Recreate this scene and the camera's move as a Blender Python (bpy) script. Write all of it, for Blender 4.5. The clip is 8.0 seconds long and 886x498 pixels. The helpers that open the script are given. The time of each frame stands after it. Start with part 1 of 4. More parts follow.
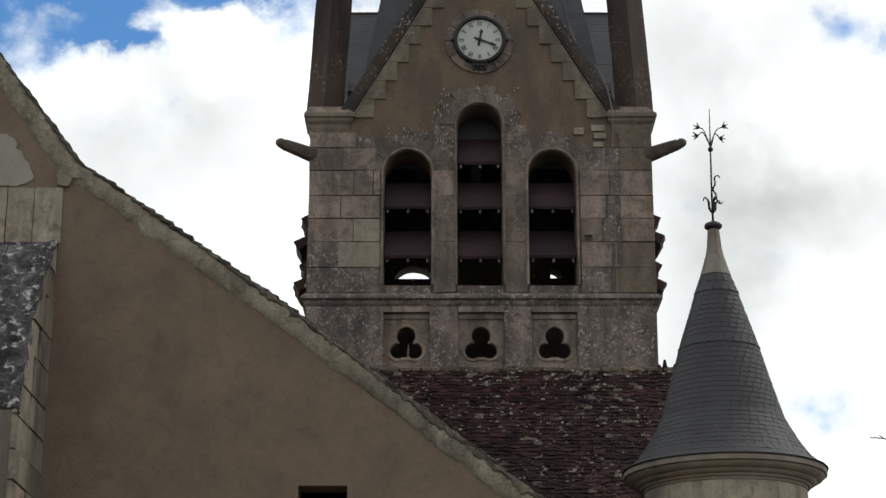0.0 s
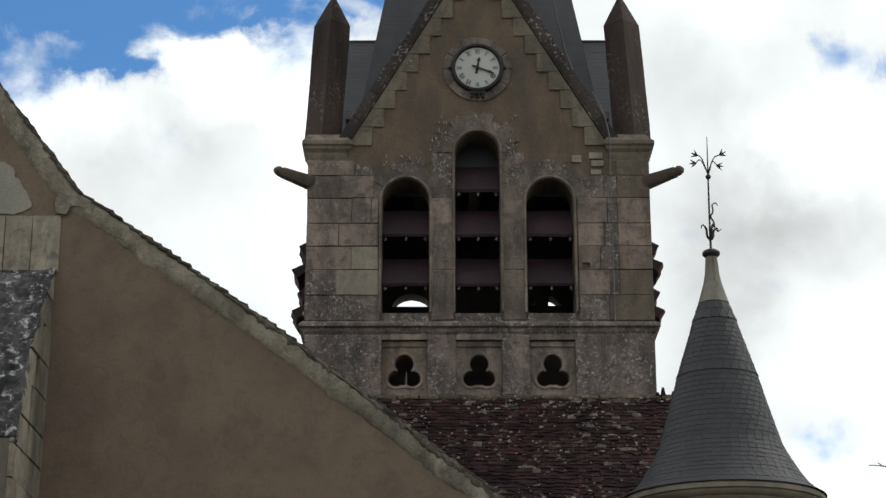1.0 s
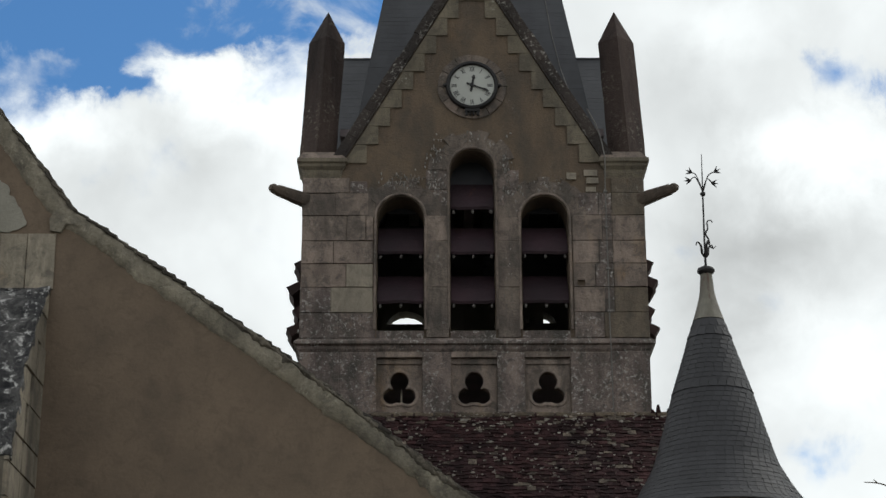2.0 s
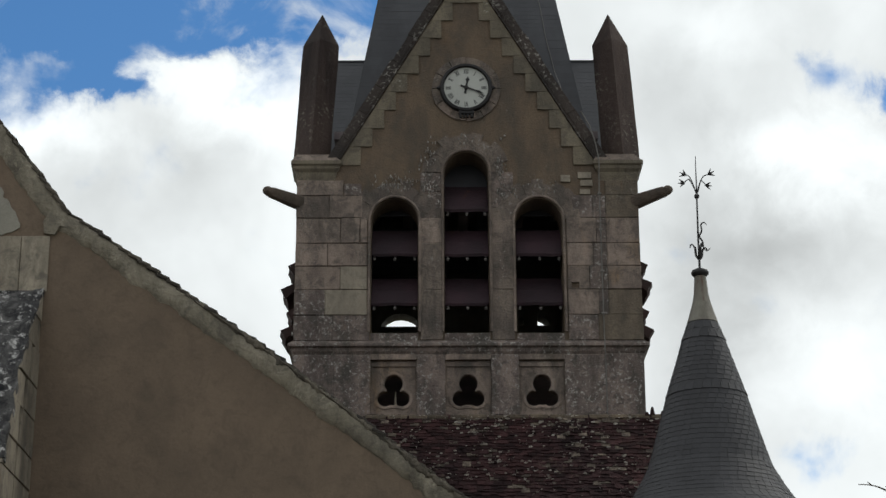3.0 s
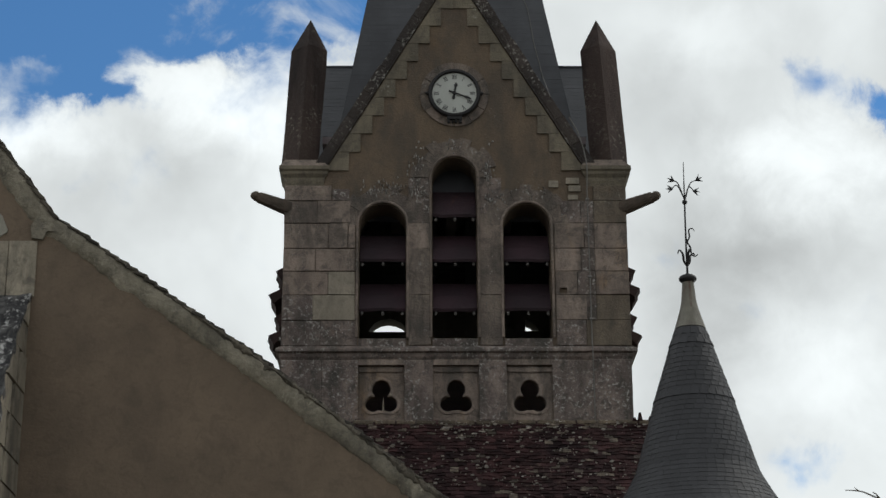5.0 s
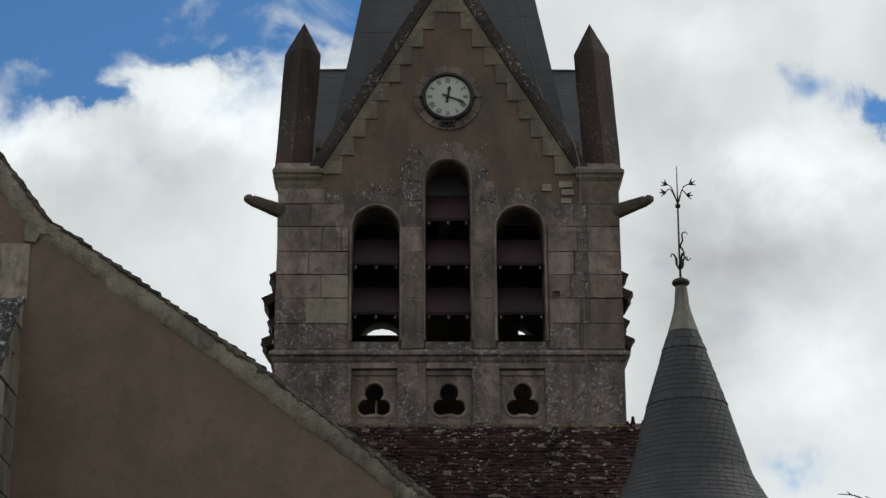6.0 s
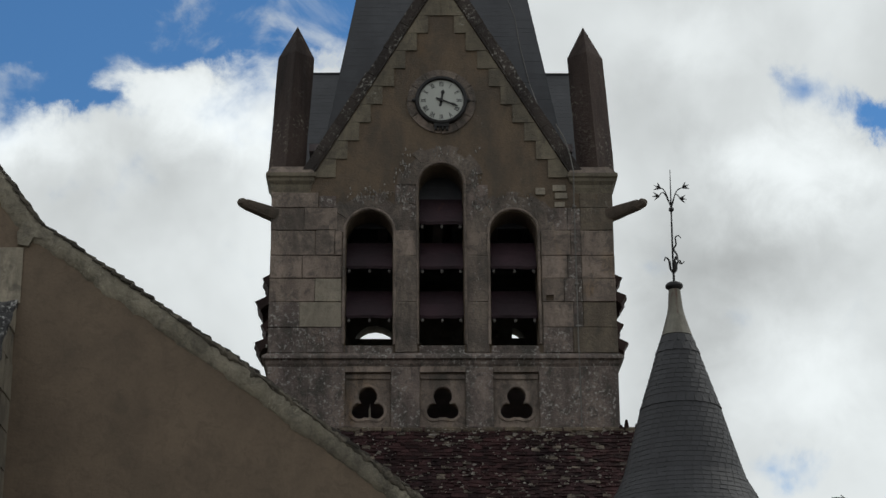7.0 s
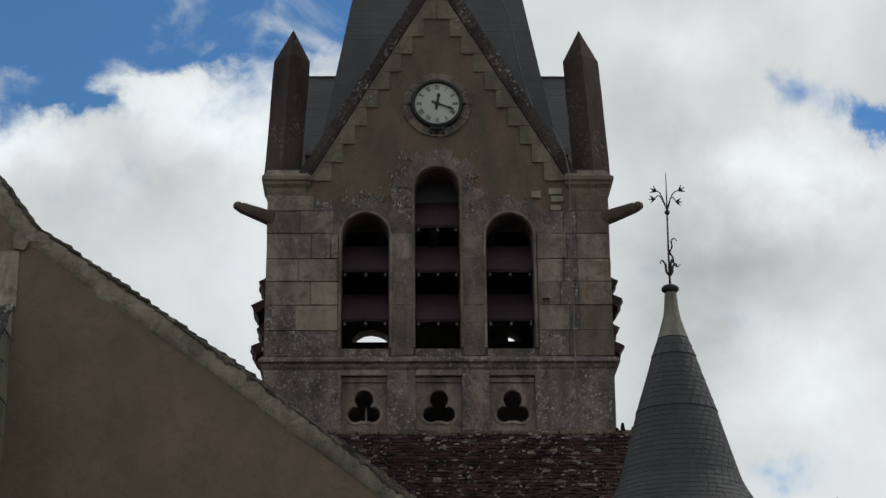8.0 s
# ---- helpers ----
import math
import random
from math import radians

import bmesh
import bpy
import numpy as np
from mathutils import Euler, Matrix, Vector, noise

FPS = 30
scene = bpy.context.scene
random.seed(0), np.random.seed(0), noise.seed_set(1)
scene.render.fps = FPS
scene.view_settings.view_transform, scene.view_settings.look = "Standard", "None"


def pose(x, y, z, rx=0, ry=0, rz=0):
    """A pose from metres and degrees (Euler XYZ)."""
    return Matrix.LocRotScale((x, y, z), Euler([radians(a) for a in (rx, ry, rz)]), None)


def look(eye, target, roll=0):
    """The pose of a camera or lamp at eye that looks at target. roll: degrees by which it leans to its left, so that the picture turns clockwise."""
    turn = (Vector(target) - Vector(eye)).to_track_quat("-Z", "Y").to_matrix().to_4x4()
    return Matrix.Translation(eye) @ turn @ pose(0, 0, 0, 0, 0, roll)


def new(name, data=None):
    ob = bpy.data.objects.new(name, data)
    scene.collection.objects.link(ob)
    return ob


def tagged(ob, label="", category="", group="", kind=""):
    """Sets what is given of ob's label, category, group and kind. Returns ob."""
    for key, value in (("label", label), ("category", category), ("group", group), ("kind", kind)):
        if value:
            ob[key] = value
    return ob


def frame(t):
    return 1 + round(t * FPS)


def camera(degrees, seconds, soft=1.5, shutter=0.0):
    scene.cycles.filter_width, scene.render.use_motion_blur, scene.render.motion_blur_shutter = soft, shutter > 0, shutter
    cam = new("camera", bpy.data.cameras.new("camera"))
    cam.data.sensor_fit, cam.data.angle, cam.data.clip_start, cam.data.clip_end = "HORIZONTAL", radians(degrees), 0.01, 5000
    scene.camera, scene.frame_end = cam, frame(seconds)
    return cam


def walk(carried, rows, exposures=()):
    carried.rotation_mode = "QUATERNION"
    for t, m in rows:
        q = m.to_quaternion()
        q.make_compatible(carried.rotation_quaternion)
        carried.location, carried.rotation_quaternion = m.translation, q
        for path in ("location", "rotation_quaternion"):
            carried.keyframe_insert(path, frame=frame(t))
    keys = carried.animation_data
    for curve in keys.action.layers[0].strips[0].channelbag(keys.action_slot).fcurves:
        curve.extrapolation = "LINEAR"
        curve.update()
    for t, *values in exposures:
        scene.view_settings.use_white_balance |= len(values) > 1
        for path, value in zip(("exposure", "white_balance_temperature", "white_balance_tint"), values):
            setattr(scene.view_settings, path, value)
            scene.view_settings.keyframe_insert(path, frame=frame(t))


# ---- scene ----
# ---------------------------------------------------------------- camera
cam = camera(26.0, 8.0, soft=1.5)
EYE = (-0.69, -33.0, 1.6)
# seconds, yaw, pitch, roll in degrees: the camera stands still and turns up and to the right
TURNS = [
    (0.0, 0.000, 17.900, 0.00), (0.5, -0.006, 18.155, -0.05), (1.0, -0.065, 18.727, -0.08),
    (1.5, -0.138, 19.104, -0.14), (3.0, -0.413, 19.317, -0.27), (3.5, -0.496, 19.361, -0.31),
    (4.0, -0.598, 19.402, -0.34), (4.5, -0.691, 19.435, -0.33), (6.0, -1.010, 19.577, -0.29),
    (6.5, -1.107, 19.629, -0.33), (7.0, -1.215, 19.684, -0.38), (7.5, -1.287, 19.736, -0.44),
    (8.0, -1.343, 19.780, -0.50),
]


def aim(yaw, pitch, roll):
    return pose(*EYE, 0, 0, yaw) @ pose(0, 0, 0, 90 + pitch) @ pose(0, 0, 0, 0, 0, roll)


walk(cam, [(t, aim(y, p, r)) for t, y, p, r in TURNS],
     exposures=[(0.0, -0.17, 6450, 8.0), (0.5, -0.16, 6430, 7.5), (1.5, -0.33, 6400, 7), (3.0, -0.42, 6380, 7), (4.5, -0.53, 6360, 6.5),
                (6.5, -0.65, 6350, 6.5), (8.0, -0.72, 6350, 6.5)])

# ---------------------------------------------------------------- sky and sun
SUN_DIR = Vector((0.95, 0.55, 1.30)).normalized()
world = bpy.data.worlds.new("sky")
scene.world = world
world.use_nodes = True
wt = world.node_tree
wt.nodes.clear()


def wnode(kind, **values):
    n = wt.nodes.new(kind)
    for key, value in values.items():
        n.inputs[key].default_value = value
    return n


def wmath(op, a, b=None, clamp=False):
    n = wt.nodes.new("ShaderNodeMath")
    n.operation, n.use_clamp = op, clamp
    for slot, v in ((0, a), (1, b)):
        if v is None:
            continue
        if isinstance(v, (int, float)):
            n.inputs[slot].default_value = v
        else:
            wt.links.new(v, n.inputs[slot])
    return n.outputs[0]


sky = wt.nodes.new("ShaderNodeTexSky")
sky.sky_type, sky.sun_disc = "NISHITA", False
sky.sun_elevation = math.asin(SUN_DIR.z)
sky.sun_rotation = math.atan2(SUN_DIR.x, SUN_DIR.y)
sky.dust_density, sky.ozone_density, sky.altitude = 0.0, 4.0, 300
coord = wt.nodes.new("ShaderNodeTexCoord")
sep = wt.nodes.new("ShaderNodeSeparateXYZ")
wt.links.new(coord.outputs["Generated"], sep.inputs[0])
# cloud noise on the sky's sphere
big = wnode("ShaderNodeTexNoise", Scale=5.2, Detail=8.0, Roughness=0.55, Distortion=0.0)
wt.links.new(coord.outputs["Generated"], big.inputs["Vector"])
fine = wnode("ShaderNodeTexNoise", Scale=24.0, Detail=8.0, Roughness=0.55, Distortion=0.0)
wt.links.new(coord.outputs["Generated"], fine.inputs["Vector"])
# gaps of open sky: azimuth tangent, elevation tangent, width, height, depth
# (a negative depth is a wisp of cloud drifting in a gap)
GAPS = [(-0.207, 0.527, 0.124, 0.081, 1.8), (-0.060, 0.505, 0.072, 0.041, 1.55), (-0.30, 0.50, 0.06, 0.06, 1.0), (-0.186, 0.447, 0.029, 0.0097, 1.2),
        (0.272, 0.441, 0.026, 0.0165, 1.9), (0.221, 0.457, 0.019, 0.017, 0.75), (0.214, 0.237, 0.022, 0.012, 0.55),
        (-0.186, 0.468, 0.010, 0.014, 0.7), (-0.138, 0.462, 0.024, 0.012, -0.65), (-0.112, 0.469, 0.019, 0.014, -0.7), (-0.219, 0.470, 0.010, 0.009, -0.45),
        (-0.040, 0.482, 0.010, 0.007, -0.45), (-0.137, 0.491, 0.013, 0.005, -0.5)]
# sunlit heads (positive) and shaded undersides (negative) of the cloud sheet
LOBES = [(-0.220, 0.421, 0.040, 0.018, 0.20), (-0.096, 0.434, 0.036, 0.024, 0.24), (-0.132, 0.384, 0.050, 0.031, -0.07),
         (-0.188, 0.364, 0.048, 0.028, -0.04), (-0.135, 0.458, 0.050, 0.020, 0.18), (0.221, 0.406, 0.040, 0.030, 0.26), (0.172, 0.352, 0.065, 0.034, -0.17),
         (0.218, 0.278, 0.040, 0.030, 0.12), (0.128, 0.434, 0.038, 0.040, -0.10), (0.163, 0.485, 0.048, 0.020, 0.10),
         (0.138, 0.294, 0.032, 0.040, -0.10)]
tanx = wmath("DIVIDE", sep.outputs[0], wmath("MAXIMUM", sep.outputs[1], 0.05))
tanz = wmath("DIVIDE", sep.outputs[2], wmath("MAXIMUM", sep.outputs[1], 0.05))
# the gaps' outlines are torn by noise
torn = wnode("ShaderNodeTexNoise", Scale=26.0, Detail=7.0, Roughness=0.62, Distortion=0.3)
wt.links.new(coord.outputs["Generated"], torn.inputs["Vector"])
rgb = wt.nodes.new("ShaderNodeSeparateColor")
wt.links.new(torn.outputs["Color"], rgb.inputs[0])
tanx = wmath("ADD", tanx, wmath("MULTIPLY", wmath("SUBTRACT", rgb.outputs[0], 0.5), 0.075))
tanz = wmath("ADD", tanz, wmath("MULTIPLY", wmath("SUBTRACT", rgb.outputs[1], 0.5), 0.060))
cover = wmath("ADD", wmath("MULTIPLY", big.outputs[0], 0.9), wmath("MULTIPLY", fine.outputs[0], 1.9))


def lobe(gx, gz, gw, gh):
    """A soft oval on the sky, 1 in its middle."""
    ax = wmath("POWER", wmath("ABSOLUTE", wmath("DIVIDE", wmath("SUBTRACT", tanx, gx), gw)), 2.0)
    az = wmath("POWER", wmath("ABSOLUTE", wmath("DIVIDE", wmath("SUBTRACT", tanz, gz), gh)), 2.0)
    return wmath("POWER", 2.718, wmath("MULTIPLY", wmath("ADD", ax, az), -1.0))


for gx, gz, gw, gh, deep in GAPS:
    cover = wmath("SUBTRACT", cover, wmath("MULTIPLY", lobe(gx, gz, gw, gh), deep))
mask = wt.nodes.new("ShaderNodeMapRange")
mask.interpolation_type = "SMOOTHSTEP"
mask.inputs[1].default_value, mask.inputs[2].default_value = 0.18, 1.16
wt.links.new(cover, mask.inputs[0])
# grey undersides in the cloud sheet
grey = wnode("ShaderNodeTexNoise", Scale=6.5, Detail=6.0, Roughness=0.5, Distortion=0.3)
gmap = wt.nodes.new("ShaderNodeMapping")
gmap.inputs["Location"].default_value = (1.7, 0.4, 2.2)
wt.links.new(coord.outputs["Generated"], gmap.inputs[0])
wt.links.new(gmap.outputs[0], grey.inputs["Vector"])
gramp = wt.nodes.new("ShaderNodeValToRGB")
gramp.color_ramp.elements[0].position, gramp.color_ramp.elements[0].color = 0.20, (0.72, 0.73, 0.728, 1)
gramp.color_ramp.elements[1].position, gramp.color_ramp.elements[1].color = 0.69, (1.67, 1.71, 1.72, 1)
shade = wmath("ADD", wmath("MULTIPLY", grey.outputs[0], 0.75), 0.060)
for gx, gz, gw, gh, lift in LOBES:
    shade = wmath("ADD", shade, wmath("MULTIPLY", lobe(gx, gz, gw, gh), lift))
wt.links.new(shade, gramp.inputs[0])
skycol = wt.nodes.new("ShaderNodeMix")
skycol.data_type, skycol.blend_type = "RGBA", "MULTIPLY"
skycol.inputs[0].default_value = 1.0
skycol.inputs[7].default_value = (0.094, 0.135, 0.158, 1)
wt.links.new(sky.outputs[0], skycol.inputs[6])
mixc = wt.nodes.new("ShaderNodeMix")
mixc.data_type = "RGBA"
# thin torn wisps drifting over the open blue
thin = wnode("ShaderNodeTexNoise", Scale=15.0, Detail=9.0, Roughness=0.62, Distortion=0.9)
wt.links.new(coord.outputs["Generated"], thin.inputs["Vector"])
veil = wt.nodes.new("ShaderNodeMapRange")
veil.interpolation_type = "SMOOTHSTEP"
veil.inputs[1].default_value, veil.inputs[2].default_value, veil.inputs[4].default_value = 0.47, 0.72, 0.62
wt.links.new(thin.outputs[0], veil.inputs[0])
clear = wmath("MULTIPLY", wmath("SUBTRACT", 1.0, mask.outputs[0]), wmath("SUBTRACT", 1.0, veil.outputs[0]))
wt.links.new(wmath("SUBTRACT", 1.0, clear), mixc.inputs[0])
wt.links.new(skycol.outputs[2], mixc.inputs[6])
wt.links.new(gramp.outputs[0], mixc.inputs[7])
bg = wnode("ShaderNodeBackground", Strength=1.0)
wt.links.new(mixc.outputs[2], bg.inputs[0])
wout = wt.nodes.new("ShaderNodeOutputWorld")
wt.links.new(bg.outputs[0], wout.inputs[0])

sun = new("sun", bpy.data.lights.new("sun", "SUN"))
sun.data.energy, sun.data.angle, sun.data.color = 0.9, radians(14), (1.0, 0.95, 0.88)
sun.matrix_world = look(SUN_DIR * 60, (0, 0, 0))

# ---------------------------------------------------------------- materials


def material(name, base, second=None, rough=0.85, grain=(1.3, 38.0), contrast=0.35, vary=0.22, lichen=0.0,
             lichen_colour=(0.52, 0.51, 0.46), lichen_scale=11.0, stain=0.0, stain_colour=(0.05, 0.045, 0.04),
             rust=0.0, bump=0.25, metallic=0.0, streak=0.45, islands=False, blotch=0.0, rust_scale=0.9, rust_colour=(0.30, 0.17, 0.06), gloss=0.3):
    """A weathered surface: two scales of mottling, per-piece variation, lichen spots, dark stains and relief."""
    m = bpy.data.materials.new(name)
    m.use_nodes = True
    nt = m.node_tree
    bsdf = nt.nodes["Principled BSDF"]

    def link(a, b):
        nt.links.new(a, b)

    def math_(op, a, b=None, clamp=False):
        n = nt.nodes.new("ShaderNodeMath")
        n.operation, n.use_clamp = op, clamp
        for slot, v in ((0, a), (1, b)):
            if v is None:
                continue
            if isinstance(v, (int, float)):
                n.inputs[slot].default_value = v
            else:
                link(v, n.inputs[slot])
        return n.outputs[0]

    def noise_(scale, detail=6.0, rough_=0.6, vec=None, distort=0.0):
        n = nt.nodes.new("ShaderNodeTexNoise")
        n.inputs["Scale"].default_value, n.inputs["Detail"].default_value = scale, detail
        n.inputs["Roughness"].default_value, n.inputs["Distortion"].default_value = rough_, distort
        link(vec, n.inputs["Vector"])
        return n.outputs[0]

    def step(value, lo, hi):
        n = nt.nodes.new("ShaderNodeMapRange")
        n.interpolation_type = "SMOOTHSTEP"
        n.inputs[1].default_value, n.inputs[2].default_value = lo, hi
        link(value, n.inputs[0])
        return n.outputs[0]

    def mix(fac, a, b):
        n = nt.nodes.new("ShaderNodeMix")
        n.data_type = "RGBA"
        for slot, v in ((0, fac), (6, a), (7, b)):
            if isinstance(v, tuple):
                n.inputs[slot].default_value = (*v, 1)
            elif isinstance(v, float):
                n.inputs[slot].default_value = v
            else:
                link(v, n.inputs[slot])
        return n.outputs[2]

    geo = nt.nodes.new("ShaderNodeNewGeometry")
    place = geo.outputs["Position"]
    info = nt.nodes.new("ShaderNodeObjectInfo")
    chance = geo.outputs["Random Per Island"] if islands else info.outputs["Random"]
    stretch = nt.nodes.new("ShaderNodeMapping")
    stretch.inputs["Scale"].default_value = (1.0, 1.0, streak)
    link(place, stretch.inputs[0])
    shift = nt.nodes.new("ShaderNodeVectorMath")
    shift.operation = "ADD"
    piece = nt.nodes.new("ShaderNodeCombineXYZ")
    link(math_("MULTIPLY", chance, 3.0), piece.inputs[0])
    link(place, shift.inputs[0])
    link(piece.outputs[0], shift.inputs[1])
    large = noise_(grain[0], 5.0, 0.6, stretch.outputs[0])
    small = noise_(grain[1], 5.0, 0.65, shift.outputs[0])
    second = second or tuple(c * (1 - contrast) for c in base)
    colour = mix(step(large, 0.32, 0.68), second, base)
    # fine grain and piece-by-piece value
    value = math_("ADD", math_("MULTIPLY", math_("SUBTRACT", small, 0.5), contrast * 1.1),
                  math_("ADD", 1.0, math_("MULTIPLY", math_("SUBTRACT", chance, 0.5), vary * 2)))
    hsv = nt.nodes.new("ShaderNodeHueSaturation")
    link(value, hsv.inputs["Value"])
    link(colour, hsv.inputs["Color"])
    colour = hsv.outputs[0]
    if rust:
        colour = mix(math_("MULTIPLY", step(noise_(rust_scale, 5.0, 0.65, stretch.outputs[0], 0.5), 0.565, 0.73), rust), colour, rust_colour)
    if stain:
        colour = mix(math_("MULTIPLY", step(noise_(1.7, 7.0, 0.7, stretch.outputs[0], 0.4), 0.44, 0.66), stain), colour, stain_colour)
    if blotch:
        colour = mix(math_("MULTIPLY", step(noise_(4.6, 9.0, 0.74, place, 0.7), 0.47, 0.64), blotch), colour, stain_colour)
    if lichen:
        spots = step(noise_(lichen_scale, 6.0, 0.72, place, 0.4), 0.53, 0.66)
        zone = step(noise_(1.1, 4.0, 0.6, place), 0.62 - 0.3 * lichen, 0.80 - 0.3 * lichen)
        colour = mix(math_("MULTIPLY", math_("MULTIPLY", spots, zone), min(1.0, 0.45 + 0.5 * lichen)), colour, lichen_colour)
    link(colour, bsdf.inputs["Base Color"])
    bsdf.inputs["Metallic"].default_value = metallic
    link(math_("ADD", rough - 0.1, math_("MULTIPLY", small, 0.2), True), bsdf.inputs["Roughness"])
    bsdf.inputs["Specular IOR Level"].default_value = gloss
    b = nt.nodes.new("ShaderNodeBump")
    b.inputs["Strength"].default_value, b.inputs["Distance"].default_value = bump, 0.03
    link(math_("ADD", small, math_("MULTIPLY", noise_(grain[1] / 5, 4.0, 0.6, place), 1.2)), b.inputs["Height"])
    link(b.outputs[0], bsdf.inputs["Normal"])
    return m


ashlar = material("ashlar_limestone", (0.2431, 0.1905, 0.1590), (0.1360, 0.1059, 0.0900), stain=0.75, blotch=0.6, lichen=0.35, lichen_scale=24, lichen_colour=(0.33, 0.31, 0.27), vary=0.22, rust=0.45, contrast=0.6, grain=(1.9, 28.0), bump=0.6)
ashlar_worn = material("weathered_limestone", (0.2019, 0.1575, 0.1380), (0.0876, 0.0690, 0.0630), stain=0.85, blotch=0.8, lichen=0.9, lichen_scale=15, lichen_colour=(0.36, 0.34, 0.32), vary=0.12, rust=0.45, contrast=0.7, grain=(2.4, 24.0), bump=0.8)
arch_stone = material("stained_arch_stone", (0.1772, 0.1419, 0.1170), (0.0906, 0.0729, 0.0640), stain=0.75, blotch=0.6, lichen=0.45, lichen_scale=15, lichen_colour=(0.33, 0.31, 0.29), vary=0.08, contrast=0.6, grain=(2.6, 24.0), bump=0.9)
ochre_stone = material("ochre_stained_limestone", (0.150, 0.120, 0.088), (0.085, 0.068, 0.053), stain=0.5, blotch=0.5, lichen=0.3, lichen_scale=19, vary=0.10, rust=0.85, rust_scale=1.5, rust_colour=(0.150, 0.082, 0.030), contrast=0.6, grain=(2.2, 24.0), bump=0.7)
pale_stone = material("pale_repair_stone", (0.262, 0.228, 0.180), (0.165, 0.142, 0.113), stain=0.45, blotch=0.35, vary=0.10, rust=0.12, contrast=0.45)
mortar = material("old_mortar", (0.150, 0.133, 0.107), (0.098, 0.085, 0.068), stain=0.5, bump=0.4)
ochre_render = material("ochre_tower_render", (0.149, 0.108, 0.073), (0.098, 0.073, 0.053), stain=0.5, blotch=0.3, lichen=0.3, lichen_scale=22, lichen_colour=(0.26, 0.24, 0.21), contrast=0.5, bump=0.6, rust=0.35, rust_colour=(0.16, 0.10, 0.045), grain=(1.6, 26.0))
brown_render = material("brown_gable_render", (0.127, 0.0940, 0.0675), (0.098, 0.0730, 0.0530), grain=(0.9, 20.0), contrast=0.32, bump=0.35, streak=0.8, stain=0.35, blotch=0.4, stain_colour=(0.072, 0.056, 0.042))
pale_plaster = material("pale_bare_plaster", (0.270, 0.255, 0.217), (0.203, 0.191, 0.161), contrast=0.3, bump=0.6)
coping_stone = material("mossy_coping_stone", (0.268, 0.238, 0.187), (0.140, 0.124, 0.096), stain=0.5, blotch=0.4, lichen=0.55, lichen_scale=14, lichen_colour=(0.32, 0.295, 0.225), vary=0.08, bump=0.9, contrast=0.55, grain=(2.2, 24.0))
dark_coping = material("dark_lichened_coping", (0.046, 0.036, 0.031), (0.022, 0.018, 0.017), lichen=0.75, lichen_scale=14, lichen_colour=(0.40, 0.38, 0.35), vary=0.18, bump=0.7, contrast=0.5)
pinnacle_stone = material("dark_pinnacle_stone", (0.064, 0.046, 0.040), (0.028, 0.021, 0.020), lichen=0.5, lichen_scale=14, lichen_colour=(0.21, 0.195, 0.165), stain=0.8, stain_colour=(0.018, 0.014, 0.014), gloss=0.15, streak=0.16, vary=0.08, bump=0.8, contrast=0.5)
gargoyle_stone = material("gargoyle_stone", (0.135, 0.103, 0.080), (0.080, 0.062, 0.050), stain=0.5, blotch=0.4, bump=0.9, contrast=0.5, grain=(3.0, 26.0))
buttress_stone = material("buttress_stone", (0.285, 0.248, 0.194), (0.160, 0.138, 0.108), stain=0.6, blotch=0.5, lichen=0.3, lichen_scale=15, vary=0.35, contrast=0.5, rust=0.35)
weathering_stone = material("black_and_white_lichen_stone", (0.120, 0.115, 0.112), (0.030, 0.029, 0.031), stain=0.95, blotch=0.9, stain_colour=(0.010, 0.010, 0.012), lichen=1.25, lichen_scale=7.0, lichen_colour=(0.42, 0.41, 0.40), bump=1.0, vary=0.2, contrast=0.7, grain=(4.0, 22.0))
slate = material("slate", (0.0305, 0.0300, 0.0340), (0.0215, 0.0212, 0.0240), rough=0.58, grain=(1.6, 30.0), contrast=0.32, vary=0.13, bump=0.2, streak=0.3)
slate_cone = material("cone_slates", (0.0305, 0.0300, 0.0340), (0.0215, 0.0212, 0.0240), rough=0.58, grain=(1.6, 30.0), contrast=0.32, vary=0.13, bump=0.2, streak=0.3, islands=True)
slate_rows = material("slate_courses", (0.050, 0.051, 0.058), (0.036, 0.037, 0.043), rough=0.55, grain=(1.2, 30.0), contrast=0.28, vary=0.07, bump=0.12, islands=True)
TILE = dict(base=(0.0400, 0.0190, 0.0190), second=(0.0215, 0.0118, 0.0128), vary=0.55, gloss=0.12, lichen=0.35, lichen_scale=11.0, lichen_colour=(0.17, 0.135, 0.105), bump=0.9, contrast=0.7, blotch=0.5, stain_colour=(0.011, 0.008, 0.009))
clay_tile = material("brown_clay_tile", **TILE)
clay_tile_rows = material("brown_clay_tiles", islands=True, **TILE)
mossy_tile = material("pale_mossed_tile", (0.150, 0.122, 0.094), (0.042, 0.031, 0.026), vary=0.5, bump=0.8, contrast=0.8, blotch=0.85, stain_colour=(0.026, 0.017, 0.014), grain=(7.0, 30.0))
mossy_tile_rows = material("pale_mossed_tiles", (0.150, 0.122, 0.094), (0.042, 0.031, 0.026), vary=0.5, bump=0.8, contrast=0.8, blotch=0.85, stain_colour=(0.026, 0.017, 0.014), grain=(7.0, 30.0), islands=True)
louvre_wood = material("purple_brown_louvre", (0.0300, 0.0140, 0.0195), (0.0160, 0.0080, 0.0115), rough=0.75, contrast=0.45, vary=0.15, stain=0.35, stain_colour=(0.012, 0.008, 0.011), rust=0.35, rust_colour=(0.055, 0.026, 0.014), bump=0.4)
